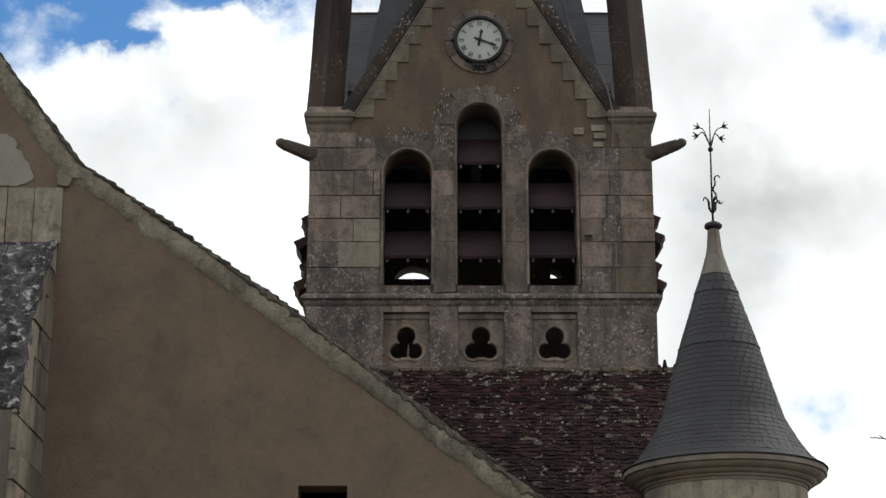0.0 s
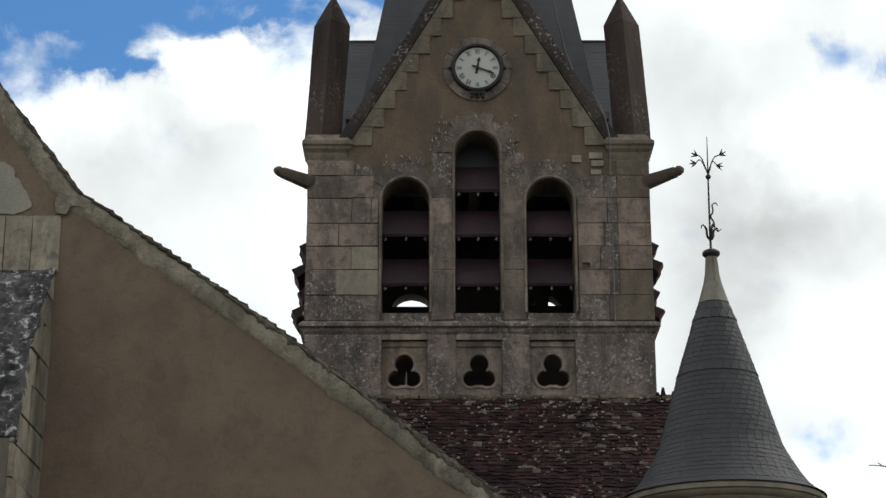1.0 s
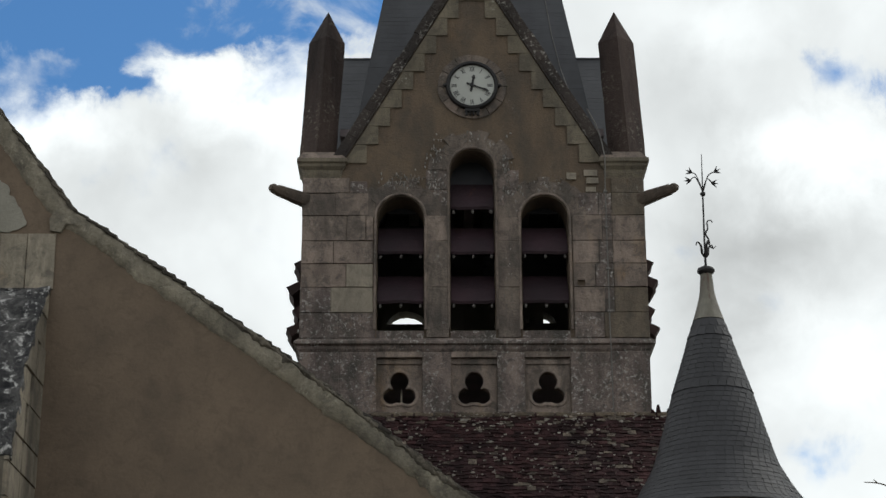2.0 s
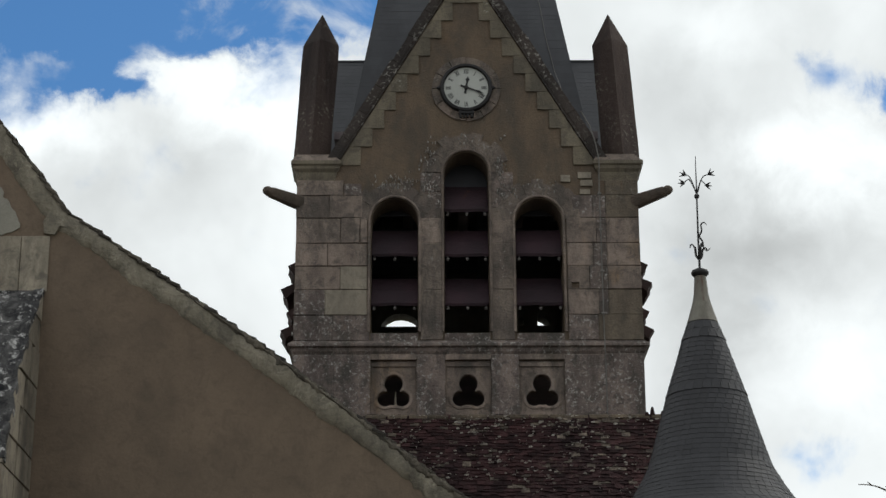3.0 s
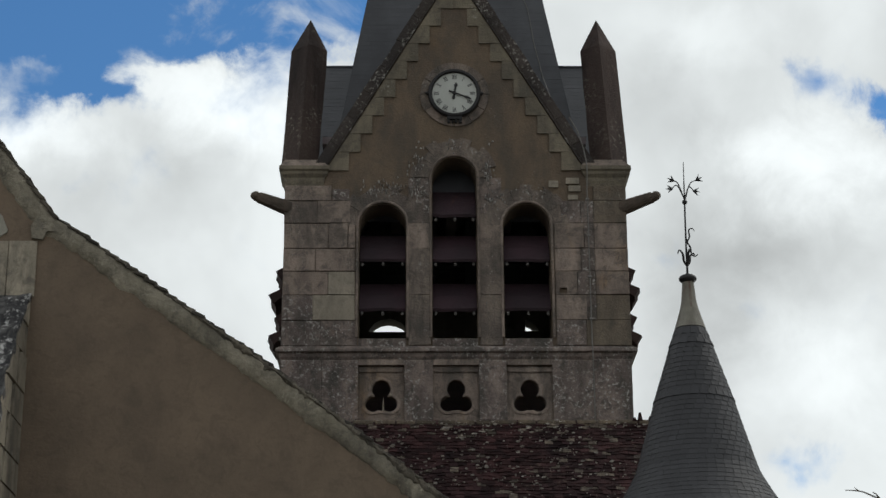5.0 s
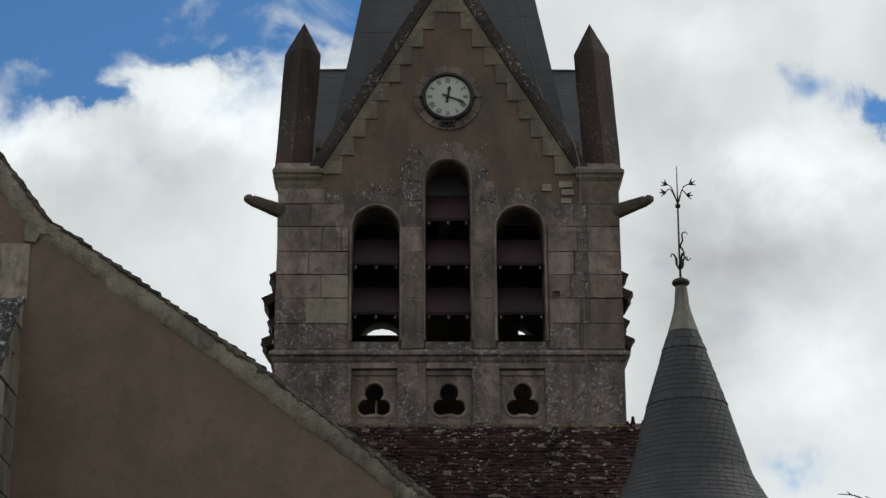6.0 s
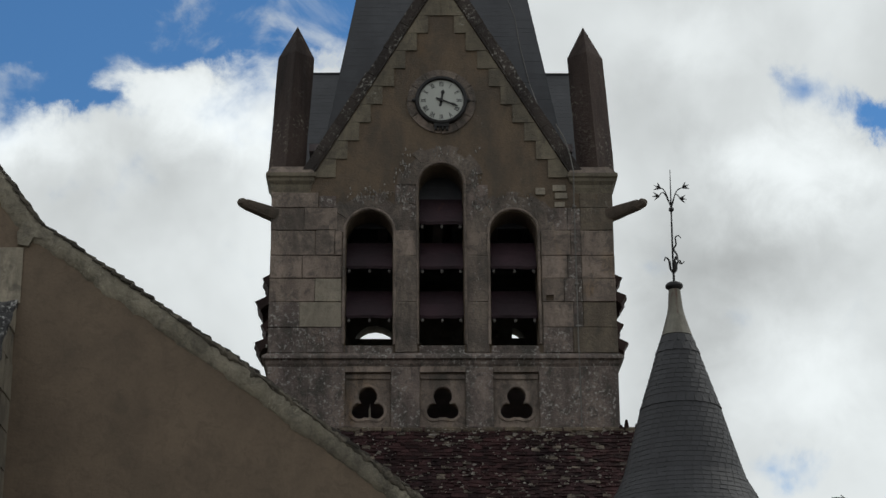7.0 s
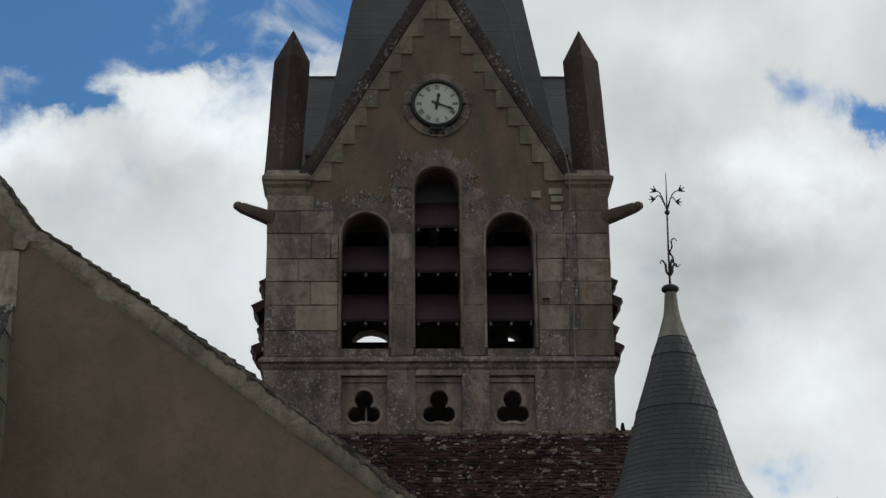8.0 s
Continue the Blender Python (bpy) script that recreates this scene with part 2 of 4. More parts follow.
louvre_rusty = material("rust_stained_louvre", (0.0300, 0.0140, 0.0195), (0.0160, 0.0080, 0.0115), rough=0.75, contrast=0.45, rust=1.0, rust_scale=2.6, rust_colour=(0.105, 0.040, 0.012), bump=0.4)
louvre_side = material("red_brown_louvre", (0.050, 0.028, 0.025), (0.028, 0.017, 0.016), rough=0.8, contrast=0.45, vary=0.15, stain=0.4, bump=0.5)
peg_metal = material("galvanised_peg", (0.13, 0.12, 0.115), rough=0.6, contrast=0.2)
dark_wood = material("grey_belfry_timber", (0.22, 0.185, 0.19), contrast=0.3)
cornice_stone = material("smooth_cornice_stone", (0.225, 0.198, 0.160), (0.140, 0.122, 0.098), stain=0.35, vary=0.05, contrast=0.35, streak=0.2, rust=0.3)
bedding_mortar = material("weathered_bedding_mortar", (0.150, 0.130, 0.102), (0.058, 0.050, 0.041), lichen=0.5, lichen_scale=18, lichen_colour=(0.27, 0.25, 0.20), blotch=0.8, stain_colour=(0.032, 0.028, 0.024), bump=0.9, contrast=0.7, grain=(5.0, 24.0))
verge_clay = material("mossed_verge_tile", (0.072, 0.061, 0.048), (0.032, 0.028, 0.024), lichen=0.6, lichen_scale=16, lichen_colour=(0.27, 0.25, 0.20), vary=0.3, bump=0.8, contrast=0.6)
wall_lichen = material("wall_lichen", (0.30, 0.285, 0.27), (0.17, 0.155, 0.14), contrast=0.4, grain=(5.0, 40.0), islands=True, vary=0.5)
quoin_stone = material("quoin_limestone", (0.166, 0.140, 0.102), (0.102, 0.087, 0.065), stain=0.55, blotch=0.5, lichen=0.3, lichen_scale=22, vary=0.10, contrast=0.5, bump=0.6)
lichen_pale = material("pale_lichen", (0.50, 0.47, 0.43), (0.30, 0.27, 0.23), contrast=0.4, grain=(5.0, 40.0), islands=True, vary=0.35)
black_iron = material("black_iron", (0.018, 0.017, 0.018), rough=0.5, contrast=0.2, metallic=0.3, bump=0.1)
# black numerals, greyed in colour for the reflection that veils the dial
numeral_paint = material("reflection_greyed_numerals", (0.090, 0.090, 0.092), rough=0.6, contrast=0.3)
enamel = material("white_enamel_dial", (0.410, 0.418, 0.392), (0.340, 0.347, 0.322), rough=0.4, contrast=0.12, bump=0.03)
lead = material("grey_lead", (0.185, 0.175, 0.145), (0.120, 0.108, 0.088), rough=0.55, contrast=0.35, stain=0.5, rust=0.95, rust_scale=6.0, rust_colour=(0.085, 0.036, 0.024), metallic=0.1, streak=0.22, grain=(9.0, 30.0))
cable_metal = material("grey_conductor_cable", (0.16, 0.15, 0.14), rough=0.5, contrast=0.2)
bark = material("grey_bark", (0.10, 0.085, 0.065), contrast=0.4)
drum_stone = material("drum_limestone", (0.36, 0.315, 0.245), (0.235, 0.205, 0.160), stain=0.5, blotch=0.35, vary=0.10, rust=0.12, contrast=0.45)
ridge_mortar = material("mossy_ridge_mortar", (0.135, 0.104, 0.072), (0.060, 0.046, 0.034), lichen=0.6, lichen_scale=14, lichen_colour=(0.25, 0.22, 0.17), vary=0.3, contrast=0.7, blotch=0.5, grain=(5.0, 26.0), bump=0.9, islands=True)
gravel = material("pale_gravel", (0.24, 0.225, 0.19), (0.17, 0.16, 0.13), grain=(0.5, 24.0), bump=0.5)

# ---------------------------------------------------------------- building helpers


def thing(name, at, label, category, group="", kind=""):
    ob = new(name)
    ob.location = at
    ob.empty_display_size = 0.3
    return tagged(ob, label, category, group, kind)


def under(ob, parent):
    """Parents ob, whose own numbers are in the world, to a thing or to a part."""
    ob.parent = parent
    if parent.type == "EMPTY":
        ob.matrix_parent_inverse = Matrix.Translation(parent.location).inverted()
    return ob


def part(name, bm, mat, parent=None, label="", kind="", smooth=False):
    me = bpy.data.meshes.new(name)
    bmesh.ops.recalc_face_normals(bm, faces=bm.faces)
    bm.to_mesh(me)
    bm.free()
    me.materials.append(mat)
    if smooth:
        me.polygons.foreach_set("use_smooth", [True] * len(me.polygons))
        me.set_sharp_from_angle(angle=radians(40))
    ob = new(name, me)
    if parent:
        under(ob, parent)
    return tagged(ob, label, kind=kind)


def box(bm, x0, x1, y0, y1, z0, z1):
    v = [bm.verts.new(p) for p in ((x0, y0, z0), (x1, y0, z0), (x1, y1, z0), (x0, y1, z0),
                                   (x0, y0, z1), (x1, y0, z1), (x1, y1, z1), (x0, y1, z1))]
    for f in ((0, 3, 2, 1), (4, 5, 6, 7), (0, 1, 5, 4), (1, 2, 6, 5), (2, 3, 7, 6), (3, 0, 4, 7)):
        bm.faces.new([v[i] for i in f])
    return v


def plate(bm, outline, holes, y0, y1):
    """A slab in the x-z plane from y0 (front) to y1, with an outline and holes that go through."""
    from mathutils.geometry import tessellate_polygon
    loops = [outline] + list(holes)
    flat = [p for lp in loops for p in lp]
    tris = tessellate_polygon([[Vector((x, z, 0)) for x, z in lp] for lp in loops])
    front = [bm.verts.new((x, y0, z)) for x, z in flat]
    back = [bm.verts.new((x, y1, z)) for x, z in flat]
    for t in tris:
        if len(set(t)) == 3:
            bm.faces.new([front[i] for i in t])
            bm.faces.new([back[i] for i in reversed(t)])
    k = 0
    for lp in loops:
        n = len(lp)
        for i in range(n):
            a, b = k + i, k + (i + 1) % n
            bm.faces.new([front[a], front[b], back[b], back[a]])
        k += n


def revolve(bm, profile, cx, cy, seg=48):
    rings = []
    for r, z in profile:
        rings.append([bm.verts.new((cx + r * math.cos(2 * math.pi * i / seg), cy + r * math.sin(2 * math.pi * i / seg), z))
                      for i in range(seg)])
    for a, b in zip(rings, rings[1:]):
        for i in range(seg):
            j = (i + 1) % seg
            bm.faces.new([a[i], a[j], b[j], b[i]])
    bm.faces.new(rings[0])
    bm.faces.new(list(reversed(rings[-1])))


def tube(bm, points, radii, seg=6):
    pts = [Vector(p) for p in points]
    if isinstance(radii, (int, float)):
        radii = [radii] * len(pts)
    rings = []
    for i, p in enumerate(pts):
        d = (pts[min(i + 1, len(pts) - 1)] - pts[max(i - 1, 0)]).normalized()
        side = d.cross(Vector((0.31, 0.9, 0.23))).normalized()
        up = d.cross(side)
        rings.append([bm.verts.new(p + radii[i] * (side * math.cos(2 * math.pi * k / seg) + up * math.sin(2 * math.pi * k / seg)))
                      for k in range(seg)])
    for a, b in zip(rings, rings[1:]):
        for k in range(seg):
            j = (k + 1) % seg
            bm.faces.new([a[k], a[j], b[j], b[k]])
    bm.faces.new(rings[0])
    bm.faces.new(list(reversed(rings[-1])))


def curve_points(ctrl, n=8):
    """Points along a smooth line through the given ones."""
    c = [Vector(p) for p in ctrl]
    out = []
    for i in range(len(c) - 1):
        p0, p1, p2, p3 = c[max(i - 1, 0)], c[i], c[i + 1], c[min(i + 2, len(c) - 1)]
        for k in range(n):
            t = k / n
            out.append(0.5 * ((2 * p1) + (p2 - p0) * t + (2 * p0 - 5 * p1 + 4 * p2 - p3) * t * t + (3 * p1 - p0 - 3 * p2 + p3) * t ** 3))
    return out + [c[-1]]


def chamfered(name, mat, edge=0.03, rough=0.012, seed=0):
    """One unit block, 1 wide, 1 deep, 1 high, its back at y = 0, with worn front edges; shared by many pieces."""
    rnd = random.Random(seed)
    me = bpy.data.meshes.new(name)
    v, f = [], []
    for y, inset in ((0.0, 0.0), (-0.8, 0.0), (-1.0, edge)):
        for x, z in ((-0.5, -0.5), (0.5, -0.5), (0.5, 0.5), (-0.5, 0.5)):
            j = rough if y < 0 else 0
            v.append((x - math.copysign(inset, x) + rnd.uniform(-j, j), y * (1 + rnd.uniform(-0.15, 0.1) * (y < 0)),
                      z - math.copysign(inset, z) + rnd.uniform(-j, j)))
    f.append((8, 9, 10, 11))
    for a in (0, 4):
        for i in range(4):
            j = (i + 1) % 4
            f.append((a + i, a + j, a + 4 + j, a + 4 + i))
    f.append((3, 2, 1, 0))
    me.from_pydata(v, [], f)
    me.materials.append(mat)
    return me


def blocks_of(mat, n=5, edge=0.016, rough=0.007):
    return [chamfered("stone_block", mat, edge, rough, s) for s in range(n)]


PIECE = random.Random(7)


def block(meshes, parent, x0, x1, z0, z1, face_y, deep=0.05, gap=0.004, name="stone_block"):
    """A dressed stone set proud of a wall that faces -y at face_y."""
    ob = new(name, PIECE.choice(meshes))
    ob.location = ((x0 + x1) / 2, face_y, (z0 + z1) / 2)
    ob.scale = (x1 - x0 - gap, deep * PIECE.uniform(0.8, 1.15), z1 - z0 - gap)
    return under(ob, parent)


def wedge(name, parent, mat, cx, cz, r0, r1, a0, a1, y0, y1, n=3):
    """A voussoir: part of a ring between two radii and two angles."""
    bm = bmesh.new()
    arc = [a0 + (a1 - a0) * i / n for i in range(n + 1)]
    lp = [(cx + r0 * math.cos(a), cz + r0 * math.sin(a)) for a in arc] + [(cx + r1 * math.cos(a), cz + r1 * math.sin(a)) for a in reversed(arc)]
    plate(bm, lp, [], y0, y1)
    return part(name, bm, mat, parent)

# ---------------------------------------------------------------- ground
bm = bmesh.new()
for i in range(-6, 6):
    for j in range(-6, 6):
        box(bm, i * 350, i * 350 + 350, j * 350, j * 350 + 350, -0.5, 0.0)
bmesh.ops.remove_doubles(bm, verts=bm.verts, dist=0.01)
ground = part("ground", bm, gravel)
tagged(ground, "pale gravel ground round the old church", "ground", kind="structure")

# ---------------------------------------------------------------- church tower
HW = 3.13            # half width of the tower
CY = 3.13            # depth of its middle axis
TOP = 14.80          # wall head under the pinnacles
SLOPE = 1.700        # pitch of the four gables
FOOT = 2.42          # half width of a gable at the wall head
APEX = TOP + SLOPE * FOOT
RIDGE = 18.36        # ridge of the cross roofs
tower = thing("church_tower", (0, CY, 0), "square limestone belfry tower with four gables and a slate spire", "tower")

# openings: middle, half width, sill, springing
OPENINGS = [(-1.335, 0.425, 11.50, 13.72), (-0.02, 0.405, 11.50, 14.66), (1.30, 0.425, 11.50, 13.72)]
PANELS = [-1.345, -0.012, 1.300]


def arch_loop(cx, half, sill, spring, n=14):
    lp = [(cx - half, sill), (cx + half, sill)]
    return lp + [(cx + half * math.cos(math.pi * i / n), spring + half * math.sin(math.pi * i / n)) for i in range(n + 1)]


def trefoil_loop(cx, cz, grow=0.0, n=44):
    """The outline of three joined lobes, seen from their middle."""
    lobes = [(0, 0.185, 0.165 + grow), (-0.145, -0.085, 0.14 + grow), (0.145, -0.085, 0.14 + grow), (0, 0.0, 0.12 + grow), (0, -0.10, 0.105 + grow)]
    out = []
    for i in range(n):
        a = 2 * math.pi * i / n
        dx, dz = math.cos(a), math.sin(a)
        best = 0.0
        for lx, lz, r in lobes:
            along = lx * dx + lz * dz
            off = lx * lx + lz * lz - along * along
            if off < r * r:
                best = max(best, along + math.sqrt(r * r - off))
        out.append((cx + best * dx, cz + best * dz))
    return out


def panel_loop(cx):
    return [(cx - 0.405, 9.9), (cx + 0.405, 9.9), (cx + 0.405, 11.06), (cx - 0.405, 11.06)]


def wall_core(apex, foot):
    bm = bmesh.new()
    outline = [(-HW, 0), (HW, 0), (HW, TOP), (foot, TOP), (0, apex), (-foot, TOP), (-HW, TOP)]
    plate(bm, outline, [arch_loop(*o) for o in OPENINGS] + [panel_loop(c) for c in PANELS], 0.0, 0.62)
    return bm


walls = []
wall = part("wall", wall_core(APEX, FOOT), ochre_render, tower, "ochre rendered gable wall with bare ashlar below")
walls.append(wall)
for turn in (1, 3):
    side = part("wall", wall_core(RIDGE - 0.08, (RIDGE - 0.08 - TOP) / SLOPE), ochre_render)
    side.matrix_basis = Matrix.Translation((0, CY, 0)) @ Matrix.Rotation(turn * math.pi / 2, 4, "Z") @ Matrix.Diagonal((0.9999, 0.9999, 1, 1)) @ Matrix.Translation((0, -CY, 0))
    walls.append(under(side, tower))

# the far wall has two low arches above boarded openings
bm = bmesh.new()
back_left = [(-1.73, 13.455), (-0.90, 13.455), (-0.93, 13.55), (-1.02, 13.65), (-1.15, 13.715), (-1.31, 13.745), (-1.47, 13.72), (-1.60, 13.65), (-1.69, 13.55)]
back_right = [(1.58, 13.47), (1.86, 13.47), (1.80, 13.58), (1.70, 13.67), (1.58, 13.72)]
back_slit = [(1.215, 13.48), (1.285, 13.48), (1.285, 13.62), (1.215, 13.62)]
plate(bm, [(-HW, 0), (HW, 0), (HW, TOP), (FOOT, TOP), (0, APEX), (-FOOT, TOP), (-HW, TOP)], [back_left, back_right, back_slit], 2 * CY - 0.5, 2 * CY)
walls.append(part("wall", bm, mortar, tower))

# pierced panels with trefoils, set back in the front and the other walls
for cx in PANELS:
    bm = bmesh.new()
    plate(bm, [(cx - 0.404, 9.9), (cx + 0.404, 9.9), (cx + 0.404, 11.059), (cx - 0.404, 11.059)], [trefoil_loop(cx, 10.45)], 0.035, 0.20)
    panel = part("pierced_panel", bm, ashlar, tower, "limestone panel pierced with a trefoil")
    bm = bmesh.new()
    plate(bm, trefoil_loop(cx, 10.45, 0.055), [trefoil_loop(cx, 10.45, 0.012)], 0.012, 0.06)
    part("trefoil_moulding", bm, ashlar, panel)
    bm = bmesh.new()
    box(bm, cx - 0.395, cx + 0.395, 0.004, 0.034, 10.95, 11.025)
    part("panel_moulding", bm, ashlar, panel)
bm = bmesh.new()
box(bm, -HW + 0.3, HW - 0.3, 0.63, 2 * CY - 0.63, 9.98, 10.04)
part("stage_floor", bm, dark_wood, tower)
bm = bmesh.new()
box(bm, -HW + 0.3, HW - 0.3, 0.63, 2 * CY - 0.63, 11.25, 11.4)
part("belfry_floor", bm, dark_wood, tower)
bm = bmesh.new()
box(bm, -HW + 0.63, HW - 0.63, 0.63, 2 * CY - 0.63, 15.6, 15.75)
part("belfry_ceiling", bm, dark_wood, tower)
for i in range(5):
    bm = bmesh.new()
    box(bm, -2.4 + i * 1.15, -2.2 + i * 1.15, 0.63, 2 * CY - 0.63, 15.35, 15.595)
    part("ceiling_beam", bm, dark_wood, tower)
bm = bmesh.new()
tube(bm, [(-1.315, 0.26, 10.06), (-1.312, 0.25, 10.42), (-1.31, 0.245, 10.55)], [0.022, 0.02, 0.004])
part("stake", bm, pale_stone, tower, "pale stake behind a trefoil opening")


def profile_ring(bm, profile, x0, x1, y0, y1):
    """A moulding that runs round a rectangle; the profile is (reach, height)."""
    rings = [[bm.verts.new(p) for p in ((x0 - r, y0 - r, z), (x1 + r, y0 - r, z), (x1 + r, y1 + r, z), (x0 - r, y1 + r, z))] for r, z in profile]
    n = len(rings)
    for a in range(n):
        b = (a + 1) % n
        for i in range(4):
            j = (i + 1) % 4
            bm.faces.new([rings[a][i], rings[a][j], rings[b][j], rings[b][i]])


bm = bmesh.new()
profile_ring(bm, [(-0.05, 11.43), (0.02, 11.425), (0.105, 11.35), (0.11, 11.305), (0.055, 11.28), (0.045, 11.22), (0.01, 11.17), (-0.05, 11.17)], -HW, HW, 0, 2 * CY)
part("string_course", bm, ashlar_worn, tower, "moulded limestone string course")
for cx, half, sill, spring in OPENINGS:
    bm = bmesh.new()
    v = box(bm, cx - half - 0.0, cx + half + 0.0, -0.03, 0.55, sill - 0.08, sill + 0.11)
    for i in (4, 5):
        v[i].co.z -= 0.05
    part("sill", bm, ashlar_worn, tower)

# corner cornices with weathered tops, pinnacles and gargoyles
for sx in (-1, 1):
    for back in (0, 1):
        y0 = 2 * CY if back else 0.0
        sy = -1 if back else 1
        xa, xb = sorted((sx * HW, sx * (FOOT + 0.02)))
        ya, yb = sorted((y0, y0 + sy * (HW - FOOT - 0.02)))
        bm = bmesh.new()
        profile_ring(bm, [(-0.05, 14.88), (0.115, 14.87), (0.12, 14.80), (0.085, 14.77), (0.08, 14.72), (0.03, 14.66), (0.025, 14.60), (0.0, 14.50), (-0.05, 14.50)], xa, xb, ya, yb)
        part("corner_cornice", bm, quoin_stone, tower, "moulded limestone corner cornice")
        bm = bmesh.new()
        lo = [(xa - 0.11, ya - 0.11), (xb + 0.10, ya - 0.11), (xb + 0.10, yb + 0.10), (xa - 0.11, yb + 0.11)]
        hi = [(xa - 0.02, ya - 0.02), (xb - 0.04, ya - 0.02), (xb - 0.04, yb - 0.04), (xa - 0.02, yb - 0.04)]
        a = [bm.verts.new((*p, 14.865)) for p in lo]
        b = [bm.verts.new((*p, 15.02)) for p in hi]
        for i in range(4):
            bm.faces.new([a[i], a[(i + 1) % 4], b[(i + 1) % 4], b[i]])
        bm.faces.new(a), bm.faces.new(b)
        part("weathered_cap", bm, ashlar, tower)
        # pinnacle set cornerwise, leaning a little inwards, with a pointed head
        bm = bmesh.new()
        px, py, r = sx * 2.90, y0 + sy * 0.33, 0.345
        lean = Vector((-sx * 0.135, sy * 0.10, 0))
        rings = []
        for k in range(7):
            t = k / 6
            rings.append([bm.verts.new(Vector((px + r * math.cos(q) * (1 + PIECE.uniform(-.02, .02)), py + r * math.sin(q), 14.98 + 2.46 * t)) + lean * t)
                          for q in (0, math.pi / 2, math.pi, 1.5 * math.pi)])
        for a, b in zip(rings, rings[1:]):
            for i in range(4):
                bm.faces.new([a[i], a[(i + 1) % 4], b[(i + 1) % 4], b[i]])
        tip = bm.verts.new(Vector((px, py, 18.12)) + lean * 1.1)
        for i in range(4):
            bm.faces.new([rings[-1][i], rings[-1][(i + 1) % 4], tip])
        bm.faces.new(list(reversed(rings[0])))
        part("pinnacle", bm, pinnacle_stone, tower, "dark weathered stone pinnacle with pointed head")
        # gargoyle spout, pointing out of the corner
        bm = bmesh.new()
        out = Vector((sx, -sy, 0)).normalized()
        start = Vector((sx * (HW - 0.12), y0 + sy * 0.12, 14.11))
        side_ = out.cross(Vector((0, 0, 1)))
        secs = []
        for k, (d, w, lo_, hi_) in enumerate(((0, 0.13, -0.15, 0.10), (0.30, 0.12, -0.125, 0.10), (0.60, 0.105, -0.10, 0.095), (0.79, 0.10, -0.085, 0.09), (0.82, 0.085, -0.075, 0.055), (0.87, 0.085, -0.07, 0.09), (0.93, 0.07, -0.05, 0.075), (0.96, 0.045, -0.02, 0.045))):
            c = start + out * d
            secs.append([bm.verts.new(c + side_ * (w * qx) + Vector((0, 0, (lo_ if qz < 0 else hi_) * abs(qz)))) for qx, qz in
                         ((-1, -0.4), (-0.6, -1), (0.6, -1), (1, -0.4), (1, 0.6), (0.5, 1), (-0.5, 1), (-1, 0.6))])
        for a, b in zip(secs, secs[1:]):
            for i in range(8):
                bm.faces.new([a[i], a[(i + 1) % 8], b[(i + 1) % 8], b[i]])
        bm.faces.new(secs[-1]), bm.faces.new(list(reversed(secs[0])))
        part("gargoyle_spout", bm, gargoyle_stone, tower, "blunt stone gargoyle spout", smooth=True)


def coping_strip(parent, turn, mat):
    """Raking coping of one gable, in lengths of stone, standing above the wall's slope."""
    spin = Matrix.Translation((0, CY, 0)) @ Matrix.Rotation(turn * math.pi / 2, 4, "Z") @ Matrix.Translation((0, -CY, 0))
    along = Vector((FOOT, 0, -(APEX - TOP))).normalized()
    for sx in (-1, 1):
        n = 8
        length = math.hypot(FOOT, APEX - TOP) + 0.06
        for k in range(n):
            bm = bmesh.new()
            a, b = length * k / n + 0.004, length * (k + 1) / n - 0.004
            lift = PIECE.uniform(-0.02, 0.012)
            for y0, y1, lo, hi in ((-0.065, 0.5, 0.05, (0.205 if sx < 0 else 0.235) + lift), (-0.05, 0.4, 0.0, 0.05)):
                pts = []
                for s, h in ((a, lo), (b, lo), (b, hi), (a, hi)):
                    x, z = along.x * s - along.z * h, APEX + along.z * s + along.x * h
                    pts.append((x * sx, z))
                plate(bm, pts, [], y0, y1)
            bm.transform(spin)
            part("coping_stone", bm, mat, parent)


coping_strip(walls[0], 0, dark_coping)

# cross roofs and spire, laid in slate courses


def slate_slope(bm, a, b, c, d, rows, lift=0.0015):
    """Stepped slate courses between the line a-b (low) and d-c (high)."""
    a, b, c, d = map(Vector, (a, b, c, d))
    nrm = (b - a).cross(d - a).normalized()
    if nrm.z < 0:
        nrm = -nrm
    for k in range(rows):
        t0, t1 = k / rows, min(1.0, (k + 1.3) / rows)
        lo0, lo1 = a.lerp(d, t0) + nrm * lift * 1.6, b.lerp(c, t0) + nrm * lift * 1.6
        hi0, hi1 = a.lerp(d, t1), b.lerp(c, t1)
        n = max(1, int((lo1 - lo0).length / 0.24))
        cut = [0.0] + [(i + PIECE.uniform(-0.25, 0.25) + 0.5 * (k % 2)) / n for i in range(1, n)] + [1.0]
        for i in range(n):
            u, w = min(max(cut[i], 0), 1), min(max(cut[i + 1], 0), 1)
            p = [lo0.lerp(lo1, u), lo0.lerp(lo1, w), hi0.lerp(hi1, w), hi0.lerp(hi1, u)]
            j = nrm * PIECE.uniform(-0.001, 0.001)
            top = [bm.verts.new(q + j) for q in p]
            low = [bm.verts.new(q - nrm * 0.02) for q in p[:2]]
            bm.faces.new(top)
            bm.faces.new([low[0], low[1], top[1], top[0]])


